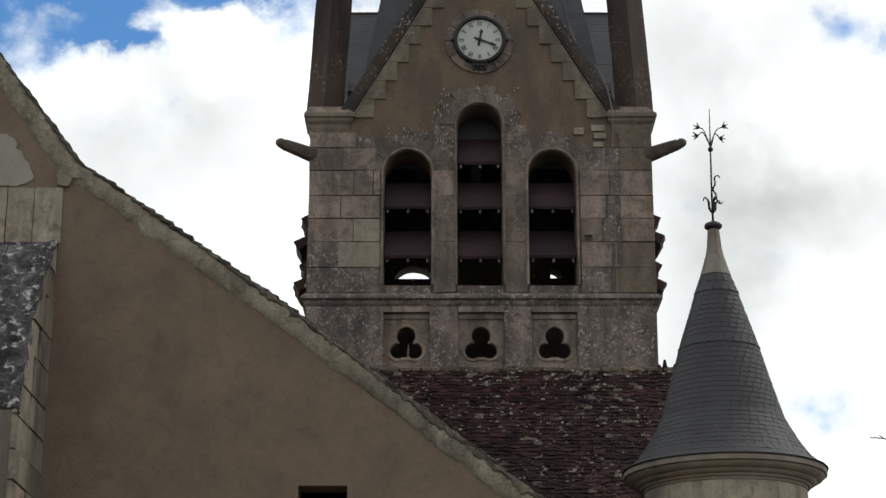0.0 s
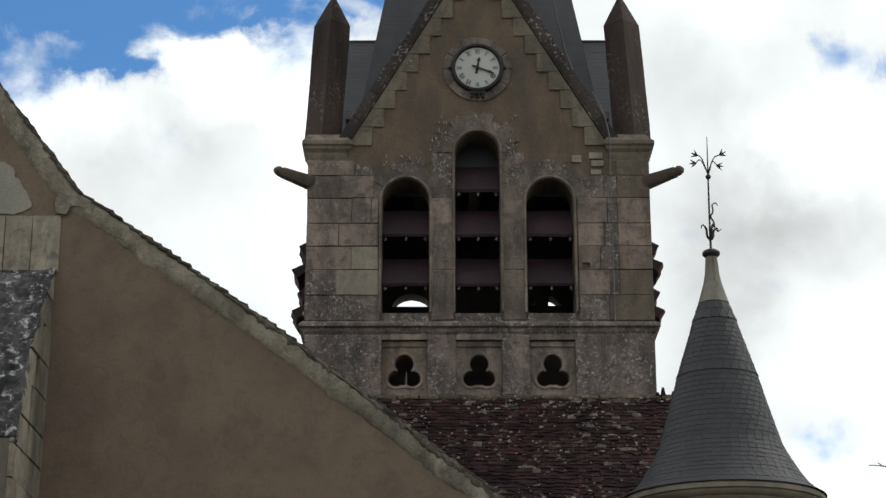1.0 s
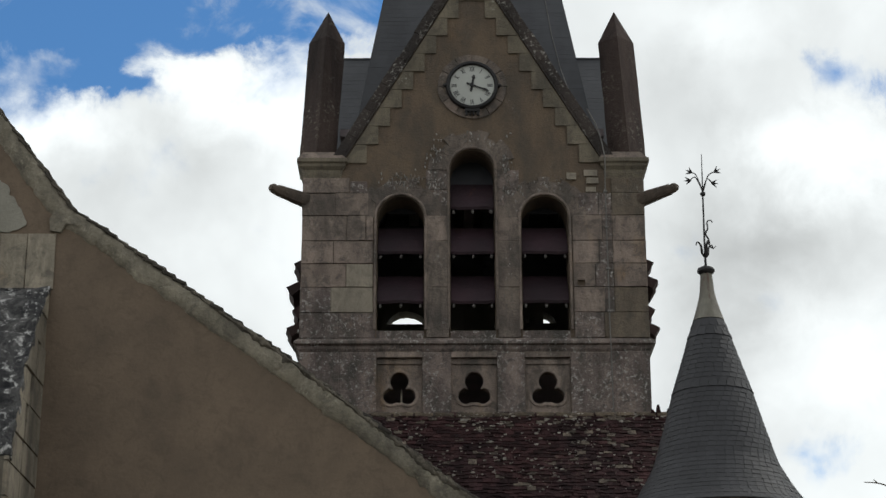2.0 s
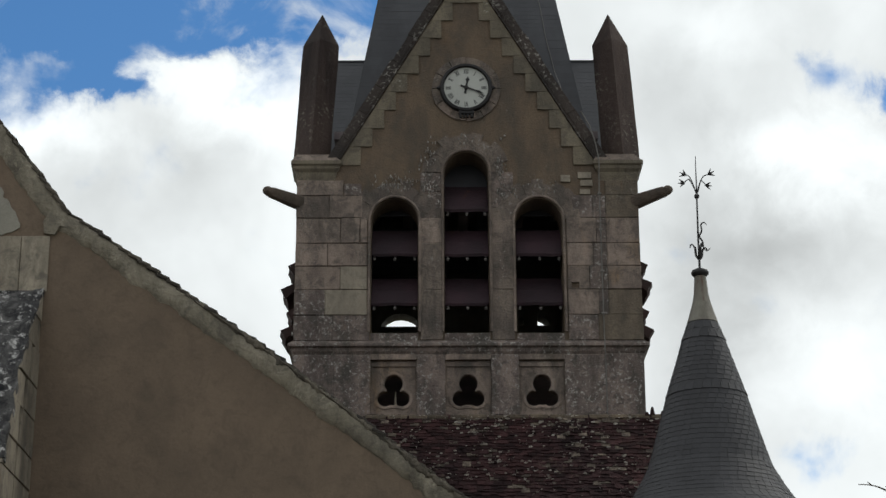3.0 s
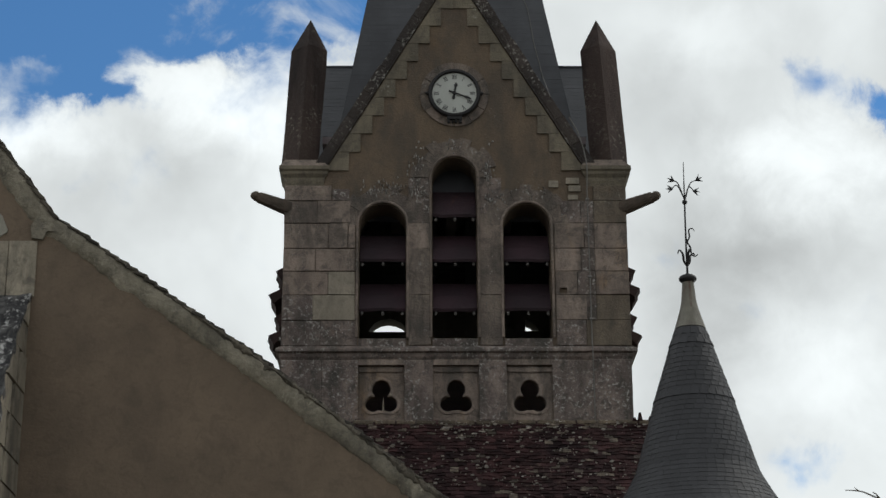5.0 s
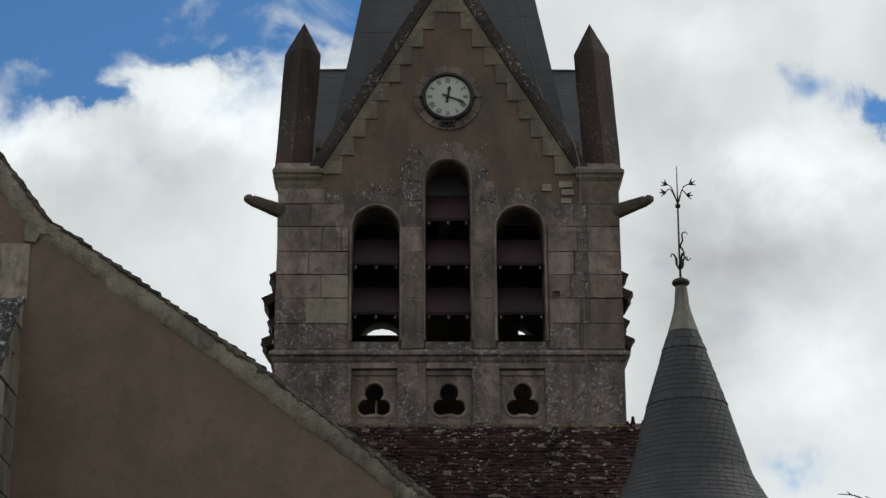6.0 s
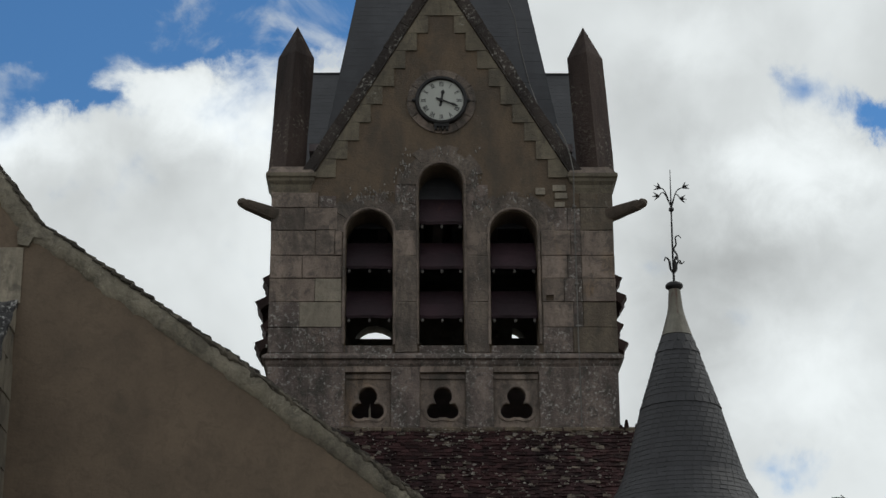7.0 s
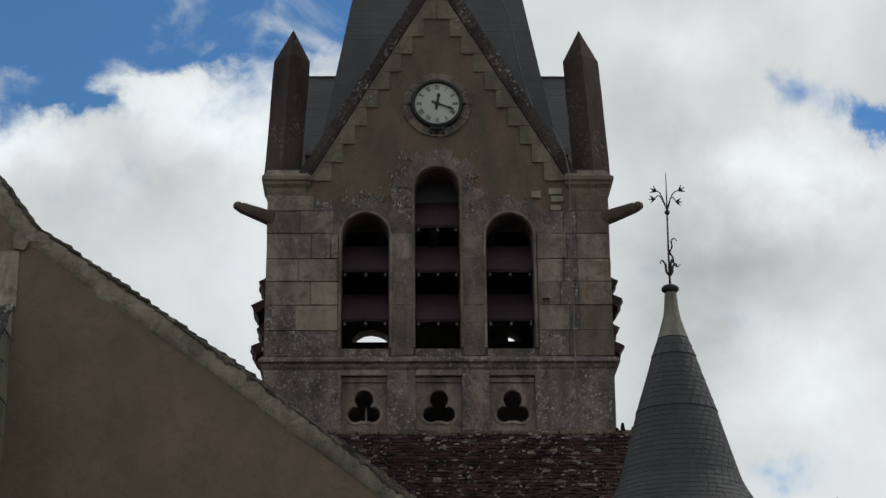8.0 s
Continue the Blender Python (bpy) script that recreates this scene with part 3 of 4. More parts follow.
bm = bmesh.new()
for s in (-1, 1):
    for t in (-1, 1):
        slate_slope(bm, (s * 3.1, CY + t * 2.55, RIDGE - 2.55 * SLOPE), (s * 0.3, CY + t * 2.55, RIDGE - 2.55 * SLOPE), (s * 0.3, CY, RIDGE), (s * 3.1, CY, RIDGE), 40)
        slate_slope(bm, (t * 2.55, CY + s * 3.1, RIDGE - 2.55 * SLOPE), (t * 2.55, CY + s * 0.3, RIDGE - 2.55 * SLOPE), (0, CY + s * 0.3, RIDGE), (0, CY + s * 3.1, RIDGE), 40)
part("gable_roof", bm, slate_rows, tower, "steep slate cross roof behind the gables", "stuff")
for s in (-1, 1):
    bm = bmesh.new()
    tube(bm, [(s * 3.2, CY, RIDGE), (s * 1.6, CY, RIDGE + 0.01)], 0.03, 8)
    part("ridge_flashing", bm, slate_rows, tower)
bm = bmesh.new()
SP0, SPX = 14.6, 0.05


def spire_r(z):
    """Half width of the spire at a height."""
    return 2.01 + 0.168 * (17.43 - z)


SPT = 17.43 + 2.01 / 0.168 - 0.1
for ax, ay in ((1, 0), (0, 1), (-1, 0), (0, -1)):
    r0, r1 = spire_r(SP0), 0.02
    slate_slope(bm, (SPX + r0 * (ax - ay), CY + r0 * (ay + ax), SP0), (SPX + r0 * (ax + ay), CY + r0 * (ay - ax), SP0),
                (SPX + r1 * (ax + ay), CY + r1 * (ay - ax), SPT), (SPX + r1 * (ax - ay), CY + r1 * (ay + ax), SPT), 150)
part("spire", bm, slate_rows, tower, "tall four-sided slate spire", "stuff")

# lightning conductor down spire, coping and wall
bm = bmesh.new()
run = [(SPX + 1.06 - 0.06 * (z - 20.0), CY - spire_r(z) - 0.02, z) for z in (28.0, 24.0, 20.0)]
run += [(1.49, CY - spire_r(18.8) - 0.02, 18.8), (1.59, CY - spire_r(18.0) - 0.02, 18.0), (1.74, CY - spire_r(17.2) - 0.02, 17.2), (1.84, 0.62, 16.6)]
tube(bm, run, 0.007, 6)
run = [(2.13, -0.10, 15.85), (2.28, -0.115, 15.55), (2.38, -0.12, 15.2), (2.43, -0.16, 14.86), (2.43, -0.15, 14.70), (2.425, -0.085, 14.4), (2.43, -0.085, 11.5), (2.43, -0.14, 11.36), (2.43, -0.14, 11.2), (2.44, -0.08, 11.0), (2.44, -0.08, 9.9)]
tube(bm, run, 0.011, 6)
part("lightning_conductor", bm, cable_metal, tower, "thin grey lightning conductor cable")
for z in (14.2, 13.5, 12.7, 11.9):
    bm = bmesh.new()
    box(bm, 2.40, 2.46, -0.10, -0.04, z, z + 0.03)
    part("cable_clip", bm, cable_metal, tower)

# louvre boards in the openings of all four walls
def louvre(parent, cx, half, z, wide, turn, mat, reach_=0.0):
    spin = Matrix.Translation((0, CY, 0)) @ Matrix.Rotation(turn * math.pi / 2, 4, "Z") @ Matrix.Translation((0, -CY, 0))
    bm = bmesh.new()
    n = 5
    top = []
    for i in range(n + 1):
        x = cx - half - wide + (2 * half + 2 * wide) * i / n
        dz = PIECE.uniform(-0.012, 0.012) if turn == 0 else PIECE.uniform(-0.05, 0.03)
        reach = reach_ + PIECE.uniform(-0.02, 0.02) if turn else -0.03
        section = [(-reach, z + dz), (0.21, z + 0.28), (0.52, z + 0.62), (0.52, z + 0.57), (0.21, z + 0.225), (-reach + (0.10 if turn else 0.02), z - (0.17 if turn else 0.05) + dz)]
        top.append([bm.verts.new((x if (y > 0.0) is False else max(min(x, cx + half - 0.005), cx - half + 0.005), y, zz)) for y, zz in section])
    for a, b in zip(top, top[1:]):
        for i in range(6):
            j = (i + 1) % 6
            bm.faces.new([a[i], a[j], b[j], b[i]])
    bm.faces.new(top[0]), bm.faces.new(list(reversed(top[-1])))
    bm.transform(spin)
    board = part("louvre_board", bm, mat, parent, "rust-streaked purple-brown louvre board" if mat is louvre_rusty else "sloping purple-brown louvre board")
    if turn == 0:
        for dx in (-half + 0.06, 0.01, half - 0.06):
            bm = bmesh.new()
            tube(bm, [(cx + dx, 0.025, z - 0.12), (cx + dx, 0.06, z - 0.10), (cx + dx, 0.17, z + 0.02)], [0.022, 0.025, 0.018], 8)
            part("peg", bm, peg_metal, board)


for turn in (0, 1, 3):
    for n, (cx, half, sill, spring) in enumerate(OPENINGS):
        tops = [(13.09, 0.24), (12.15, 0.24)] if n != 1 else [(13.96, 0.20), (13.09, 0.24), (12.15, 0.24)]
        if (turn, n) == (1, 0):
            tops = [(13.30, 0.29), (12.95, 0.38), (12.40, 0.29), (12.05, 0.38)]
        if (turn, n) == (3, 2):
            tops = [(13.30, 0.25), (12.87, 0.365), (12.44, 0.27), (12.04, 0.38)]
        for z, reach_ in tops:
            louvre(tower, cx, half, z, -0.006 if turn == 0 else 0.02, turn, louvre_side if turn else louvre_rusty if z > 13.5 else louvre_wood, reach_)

# roll mouldings, voussoirs and jambs of the front openings
for cx, half, sill, spring in OPENINGS:
    bm = bmesh.new()
    r = half + 0.035
    line = [(cx - r, -0.045, 11.58), (cx - r, -0.045, spring)]
    line += [(cx + r * math.cos(q), -0.045, spring + r * math.sin(q)) for q in [math.pi * (1 - i / 18) for i in range(1, 18)]]
    line += [(cx + r, -0.045, spring), (cx + r, -0.045, 11.58)]
    tube(bm, line, 0.026, 8)
    part("roll_moulding", bm, ashlar, walls[0], smooth=True)
    n = 11
    for i in range(n):
        a0, a1 = math.pi * i / n + 0.003, math.pi * (i + 1) / n - 0.003
        wedge("voussoir", walls[0], arch_stone, cx, spring, half + 0.055, half + 0.055 + PIECE.uniform(0.22, 0.36), a0, a1, -0.028 - PIECE.uniform(0, 0.016), 0.02)

# ashlar of the front: courses of dressed stone, left and right of the openings and between them
stone_set, worn_set, pale_set, ochre_set, dark_set = (blocks_of(m) for m in (ashlar, ashlar_worn, pale_stone, ochre_stone, arch_stone))
LEFT_COURSES = [(14.20, 14.50, (-3.13, -2.28)), (13.76, 14.20, (-3.13, -2.535, -1.93)), (13.27, 13.76, (-3.13, -2.32, -1.965, -1.83)), (12.83, 13.27, (-3.13, -2.555, -1.83)),
                (12.38, 12.83, (-3.13, -2.32, -1.83)), (11.90, 12.38, (-3.13, -2.59, -1.83)), (11.42, 11.90, (-3.13, -2.45, -1.78))]
for z0, z1, cuts in LEFT_COURSES:
    for a, b in zip(cuts, cuts[1:]):
        pick = worn_set if z1 < 12.0 or (z1 < 12.5 and a < -3) else stone_set
        if a > -2.7 and 11.85 < z0 < 12.5:
            pick = pale_set
        block(pick, walls[0], a - (0.012 if a == -3.13 else 0), b, z0, z1, 0.0, 0.05, 0.012 if 12.3 < z0 < 13.7 else 0.006)
RIGHT_COURSES = [(14.20, 14.50, (2.53, 3.13)), (13.76, 14.20, (1.93, 2.30, 2.53, 3.13)), (13.27, 13.76, (1.80, 2.35, 2.53, 3.13)), (12.83, 13.27, (1.80, 2.28, 2.53, 3.13)),
                 (12.38, 12.83, (1.80, 2.20, 2.53, 3.13)), (11.90, 12.38, (1.80, 2.36, 2.53, 3.13)), (11.42, 11.90, (1.80, 2.34, 3.13))]
for z0, z1, cuts in RIGHT_COURSES:
    for a, b in zip(cuts, cuts[1:]):
        pick = worn_set if 2.1 < a < 2.5 or z0 > 13.7 or z1 < 12.0 else stone_set
        if b == 3.13 and (z1 < 12.5 or z0 > 13.7):
            pick = ochre_set
        if (a, z0) == (1.80, 12.38):
            continue
        block(pick, walls[0], a, b + (0.012 if b == 3.13 else 0), z0, z1, 0.0, 0.05, 0.009 if a in (1.80, 2.53) else 0.004)
for z0, z1, a, b in ((14.46, 14.60, 1.72, 1.90), (14.53, 14.655, 2.04, 2.29), (14.38, 14.50, 2.08, 2.31), (14.22, 14.32, 2.07, 2.26)):
    block(pale_set, walls[0], a, b, z0, z1, 0.0, 0.045)
for x0, x1 in ((-0.86, -0.46), (0.425, 0.83)):
    for z0, z1 in ((11.43, 12.38), (12.38, 13.27), (13.27, 13.76), (13.76, 13.96)):
        block(stone_set if z0 == 13.27 else dark_set, walls[0], x0, x1, z0, z1, 0.0, 0.045, 0.003)
for x0, x1 in ((-0.87, -0.45), (0.42, 0.84)):
    for z0, z1 in ((13.965, 14.28), (14.28, 14.66)):
        block(worn_set, walls[0], x0, x1, z0, z1, 0.0, 0.022, 0.003)
block(worn_set, walls[0], -2.27, -1.95, 14.21, 14.44, 0.0, 0.024)
bm = bmesh.new()
plate(bm, [(1.805, 12.385), (2.195, 12.385), (2.195, 12.825), (1.805, 12.825)], [[(1.872, 12.40), (2.008, 12.40), (2.008, 12.51), (1.872, 12.51)]], -0.055, 0.0)
part("stone_block", bm, ashlar, walls[0], "limestone block with a small putlog hole")
# lower band, between and beside the pierced panels
EDGES = [-3.13, PANELS[0] - 0.41, PANELS[0] + 0.41, PANELS[1] - 0.41, PANELS[1] + 0.41, PANELS[2] - 0.41, PANELS[2] + 0.41, 3.13]
for a, b in ((0, 1), (2, 3), (4, 5), (6, 7)):
    x0, x1 = EDGES[a], EDGES[b]
    cuts = [x0, x1] if x1 - x0 < 0.6 else [x0, x0 + (x1 - x0) * 0.52, x1]
    for p, q in zip(cuts, cuts[1:]):
        block(worn_set, walls[0], p, q, 9.6, 11.17, 0.0, 0.05, 0.003)
for c in PANELS:
    block(stone_set, walls[0], c - 0.41, c + 0.41, 11.062, 11.17, 0.0)
# stepped quoins along the gable's slopes
for sx in (-1, 1):
    for k in range(11):
        z0 = 14.80 + 0.37 * k
        z1 = z0 + 0.37
        outer_low, outer_high = (APEX - z0) / SLOPE - 0.03, (APEX - z1) / SLOPE - 0.03
        inner = 0.006 if k > 8 else 1.97 - 0.215 * k
        if outer_high < 0.02:
            break
        bm = bmesh.new()
        plate(bm, [(sx * inner, z0 + 0.004), (sx * min(outer_low, 2.45), z0 + 0.004), (sx * max(outer_high, inner + 0.02), z1 - 0.004), (sx * inner, z1 - 0.004)], [], -0.03 - PIECE.uniform(0, 0.012), 0.01)
        part("gable_quoin", bm, quoin_stone, walls[0])
# tufts of pale lichen on the crowns of the arches: middle, half width, half height, how many
bm = bmesh.new()
TUFTS = [(-1.22, 14.42, 0.45, 0.16, 95), (-0.72, 14.33, 0.18, 0.12, 26), (-0.72, 14.95, 0.14, 0.28, 30), (0.60, 14.72, 0.10, 0.40, 42), (-0.05, 15.28, 0.45, 0.10, 28),
         (0.72, 14.25, 0.30, 0.16, 22), (1.30, 14.38, 0.40, 0.12, 14), (2.40, 13.9, 0.06, 0.5, 14), (-2.55, 11.62, 0.45, 0.12, 40), (0.62, 12.5, 0.12, 0.8, 12)]
for tx, tz, tw, th, many in TUFTS:
    for _ in range(many):
        c = Vector((PIECE.gauss(tx, tw * 0.5), -0.052, PIECE.gauss(tz, th * 0.5)))
        if any(abs(c.x - o[0]) < o[1] + 0.06 and c.z < o[3] + math.sqrt(max(0.0, (o[1] + 0.06) ** 2 - (c.x - o[0]) ** 2)) for o in OPENINGS):
            continue
        w, h = PIECE.uniform(0.008, 0.021), PIECE.uniform(0.012, 0.050)
        ring = [bm.verts.new(c + Vector((w * math.cos(q) * PIECE.uniform(0.5, 1.2), 0.02, h * math.sin(q) * PIECE.uniform(0.5, 1.2)))) for q in [2 * math.pi * j / 7 for j in range(7)]]
        top = bm.verts.new(c + Vector((0, -0.006, 0)))
        for j in range(7):
            bm.faces.new([ring[j], ring[(j + 1) % 7], top])
part("lichen", bm, wall_lichen, walls[0], "pale lichen tufts on the arch stones", "stuff")

# ---------------------------------------------------------------- clock on the gable
clock = thing("tower_clock", (0, -0.02, 16.33), "round white clock with black rim and Roman numerals", "clock")
CX, CZ, CR = -0.005, 16.34, 0.49


def disc(bm, r, y0, y1, n=48, hole=0.0):
    lp = [(CX + r * math.cos(2 * math.pi * i / n), CZ + r * math.sin(2 * math.pi * i / n)) for i in range(n)]
    inner = [[(CX + hole * math.cos(2 * math.pi * i / n), CZ + hole * math.sin(2 * math.pi * i / n)) for i in range(n)]] if hole else []
    plate(bm, lp, inner, y0, y1)


bm = bmesh.new()
disc(bm, 0.425, -0.075, -0.01)
part("dial", bm, enamel, clock, "white enamel dial")
bm = bmesh.new()
rim_profile = [(0.415, -0.06), (0.418, -0.115), (0.432, -0.132), (0.455, -0.135), (0.478, -0.125), (CR, -0.10), (CR, -0.01), (0.415, -0.01)]
rings = [[bm.verts.new((CX + r * math.cos(2 * math.pi * i / 56), y, CZ + r * math.sin(2 * math.pi * i / 56))) for i in range(56)] for r, y in rim_profile]
for k in range(len(rings)):
    a, b = rings[k], rings[(k + 1) % len(rings)]
    for i in range(56):
        bm.faces.new([a[i], a[(i + 1) % 56], b[(i + 1) % 56], b[i]])
rim = part("rim", bm, black_iron, clock, "black iron rim", smooth=True)
for s in (-1, 1):
    bm = bmesh.new()
    tube(bm, [(CX + s * 0.47, -0.08, CZ), (CX + s * 0.51, -0.08, CZ), (CX + s * 0.55, -0.08, CZ)], [0.05, 0.04, 0.012], 8)
    part("lug", bm, black_iron, rim)
bm = bmesh.new()
for a, b in ((-0.13, -0.09), (-0.05, -0.03), (0.01, 0.04), (0.08, 0.13)):
    box(bm, CX + a, CX + b, -0.10, -0.02, CZ - 0.60, CZ - 0.47)
box(bm, CX - 0.14, CX + 0.14, -0.11, -0.02, CZ - 0.53, CZ - 0.47)
part("bracket", bm, black_iron, clock)


def bar(bm, x0, z0, x1, z1, w0, w1, y0, y1):
    d = Vector((x1 - x0, z1 - z0)).normalized()
    nx, nz = -d.y, d.x
    plate(bm, [(x0 + nx * w0, z0 + nz * w0), (x0 - nx * w0, z0 - nz * w0), (x1 - nx * w1, z1 - nz * w1), (x1 + nx * w1, z1 + nz * w1)], [], y0, y1)


NUMERALS = ["XII", "I", "II", "III", "IIII", "V", "VI", "VII", "VIII", "IX", "X", "XI"]
WIDE = {"I": 0.022, "V": 0.05, "X": 0.05}
for h, text in enumerate(NUMERALS):
    q = math.radians(90 - 30 * h)
    bm = bmesh.new()
    total = sum(WIDE[c] for c in text)
    u = -total / 2
    strokes = []
    for c in text:
        w = WIDE[c]
        if c == "I":
            strokes.append((u + w / 2, -0.048, u + w / 2, 0.048))
        elif c == "V":
            strokes += [(u + 0.006, 0.048, u + w / 2, -0.048), (u + w - 0.006, 0.048, u + w / 2, -0.048)]
        else:
            strokes += [(u + 0.006, 0.048, u + w - 0.006, -0.048), (u + w - 0.006, 0.048, u + 0.006, -0.048)]
        u += w
    ax, az = math.cos(q), math.sin(q)
    for x0, z0, x1, z1 in strokes:
        p = [(CX + 0.335 * ax + az * a + ax * b, CZ + 0.335 * az - ax * a + az * b) for a, b in ((x0, z0), (x1, z1))]
        bar(bm, *p[0], *p[1], 0.0065, 0.0065, -0.079, -0.074)
    part("numeral", bm, numeral_paint, clock)
for name, angle, length, tail, w, y in (("hour_hand", 10, 0.22, 0.12, 0.022, -0.095), ("minute_hand", 111, 0.34, 0.11, 0.016, -0.110)):
    q = math.radians(90 - angle)
    bm = bmesh.new()
    c, s = math.cos(q), math.sin(q)
    bar(bm, CX - tail * c, CZ - tail * s, CX + length * 0.6 * c, CZ + length * 0.6 * s, w * 1.1, w * 0.8, y, y + 0.010)
    bar(bm, CX + length * 0.58 * c, CZ + length * 0.58 * s, CX + length * 0.74 * c, CZ + length * 0.74 * s, w * 0.9, w * 1.7, y - 0.001, y + 0.009)
    bar(bm, CX + length * 0.74 * c, CZ + length * 0.74 * s, CX + length * c, CZ + length * s, w * 1.7, 0.003, y - 0.002, y + 0.008)
    part(name, bm, black_iron, clock)
bm = bmesh.new()
tube(bm, [(CX, -0.125, CZ), (CX, -0.07, CZ)], 0.035, 12)
part("boss", bm, black_iron, clock)
# ring of stones round the clock
n = 12
for i in range(n):
    a0, a1 = 2 * math.pi * i / n + 0.01, 2 * math.pi * (i + 1) / n - 0.01
    wedge("ring_stone", walls[0], arch_stone if i < 7 else ashlar, CX, CZ, 0.47, 0.645 + PIECE.uniform(-0.01, 0.015), a0, a1, -0.035, 0.01)

# ---------------------------------------------------------------- nave with its tiled roof
NR_Y, NR_Z = -0.16, 9.98
PITCH = radians(50)
nave = thing("church_nave", (-2.3, -2.5, 0), "long nave with a steep brown clay tile roof", "church")
bm = bmesh.new()
eave_y, eave_z = NR_Y - 5.2 * math.cos(PITCH) * 1.3, NR_Z - 5.2 * math.sin(PITCH) * 1.3
NX0, NX1 = -9.2, 4.25
box(bm, NX0 + 0.1, NX1 - 0.1, eave_y + 0.4, -0.05, 0, eave_z + 0.3)
part("wall", bm, brown_render, nave)
bm = bmesh.new()
a = [bm.verts.new(p) for p in ((NX0, eave_y, eave_z), (NX1, eave_y, eave_z), (NX1, NR_Y, NR_Z - 0.03), (NX0, NR_Y, NR_Z - 0.03),
                               (NX0, -0.02, NR_Z - 0.03), (NX1, -0.02, NR_Z - 0.03), (NX1, -0.02, eave_z), (NX0, -0.02, eave_z))]
for f in ((0, 1, 2, 3), (3, 2, 5, 4), (4, 5, 6, 7), (7, 6, 1, 0), (0, 3, 4, 7), (1, 6, 5, 2)):
    bm.faces.new([a[i] for i in f])
nave_roof = part("roof", bm, clay_tile_rows, nave, "steep roof of small brown clay tiles")
for x0, x1 in ((-9.2, -3.16), (3.16, 4.25)):
    bm = bmesh.new()
    b = [bm.verts.new(p) for p in ((x0, 0.0, NR_Z - 0.04), (x1, 0.0, NR_Z - 0.04), (x1, 4.0, eave_z), (x0, 4.0, eave_z), (x0, 0.0, 0), (x1, 0.0, 0), (x1, 4.0, 0), (x0, 4.0, 0))]
    for f in ((0, 1, 2, 3), (7, 6, 5, 4), (4, 5, 1, 0), (5, 6, 2, 1), (6, 7, 3, 2), (7, 4, 0, 3)):
        bm.faces.new([b[i] for i in f])
    part("rear_slope", bm, clay_tile_rows, nave)
bm = bmesh.new()
x = -2.2
while x < 4.2:
    w = PIECE.uniform(0.32, 0.40)
    tube(bm, [(x, NR_Y + 0.01, NR_Z - 0.03), (x + w * 0.9, NR_Y + 0.01, NR_Z - 0.045 + PIECE.uniform(0, 0.02))], [0.075, 0.068], 10)
    x += w
part("ridge_tiles", bm, ridge_mortar, nave, "worn half-round ridge tiles smeared with mortar", "stuff")
bm = bmesh.new()
for x, h in ((3.22, 0.16), (3.40, 0.09), (3.12, 0.07)):
    v = box(bm, x - 0.05, x + 0.05, NR_Y - 0.05, NR_Y + 0.05, NR_Z - 0.02, NR_Z + h)
    for i in (4, 5, 6, 7):
        v[i].co.x = x + (v[i].co.x - x) * 0.35
part("crest_stub", bm, clay_tile, nave)
bm = bmesh.new()
for i in range(34):
    x = -1.9 + i * 0.155 + PIECE.uniform(-0.03, 0.03)
    box(bm, x, x + 0.16, -0.055, 0.0, NR_Z - 0.02, NR_Z + PIECE.uniform(0.03, 0.07))
part("mortar_fillet", bm, ridge_mortar, nave)

# flat clay tiles in courses
T_W, T_E = 0.150, 0.098
tile_mesh = {}
for key, mat in (("plain", clay_tile), ("moss", mossy_tile)):
    me = bpy.data.meshes.new("roof_tile")
    c, s = math.cos(PITCH), math.sin(PITCH)
    v = []
    for u, up, lift in ((-0.5, 0, 0.022), (0.5, 0, 0.019), (0.5, 1.5, 0.006), (-0.5, 1.5, 0.006), (-0.5, 0, 0.008), (0.5, 0, 0.006)):
        along = up * T_E
        v.append((u * (T_W - 0.006), along * c - lift * s, along * s + lift * c))
    me.from_pydata(v, [], [(0, 1, 2, 3), (4, 5, 1, 0), (4, 0, 3), (5, 2, 1)])
    me.materials.append(mat)
    tile_mesh[key] = me
rows = 47
rest = bmesh.new()
count = 0
for r in range(1, rows):
    y = NR_Y - (r * T_E) * math.cos(PITCH)
    z = NR_Z - (r * T_E) * math.sin(PITCH)
    k = -14 if r < 34 else -4
    while True:
        x = k * T_W + (0.5 * T_W if r % 2 else 0) + PIECE.uniform(-0.012, 0.012)
        k += 1
        if x > NX1 - 0.1:
            break
        if x < -2.1:
            continue
        jog = PIECE.uniform(-0.03, 0.03)
        tilt = Matrix.Translation((x, y + jog * math.cos(PITCH), z + jog * math.sin(PITCH))) @ Matrix.Rotation(PIECE.uniform(-0.10, 0.10), 4, "Z") @ Matrix.Rotation(PIECE.uniform(-0.14, 0.04), 4, "X") @ Matrix.Rotation(PIECE.uniform(-0.06, 0.06), 4, "Y")
        mossy = PIECE.random() < (0.035 + 0.05 * (noise.noise(Vector((x * 1.1, r * 0.13, 3.0))) > 0.05) + 0.22 * (r < 4) + 0.07 * (r < 9 and x > 1.6)) * (0.45 if r > 20 else 1.0)
        if 8 <= r < 24 and 0.0 < x < 3.0 and count < 296:
            ob = new("roof_tile", tile_mesh["moss" if mossy else "plain"])
            ob.matrix_basis = tilt
            under(ob, nave_roof)
            count += 1
        else:
            src = tile_mesh["plain"]
            vs = [rest.verts.new(tilt @ q.co) for q in src.vertices]
            for p in src.polygons:
                f = rest.faces.new([vs[i] for i in p.vertices])
                f.material_index = 1 if mossy else 0
me = bpy.data.meshes.new("roof_tiles")
rest.to_mesh(me)
rest.free()
me.materials.append(clay_tile_rows)
me.materials.append(mossy_tile_rows)
tagged(under(new("tiling", me), nave_roof), kind="stuff")
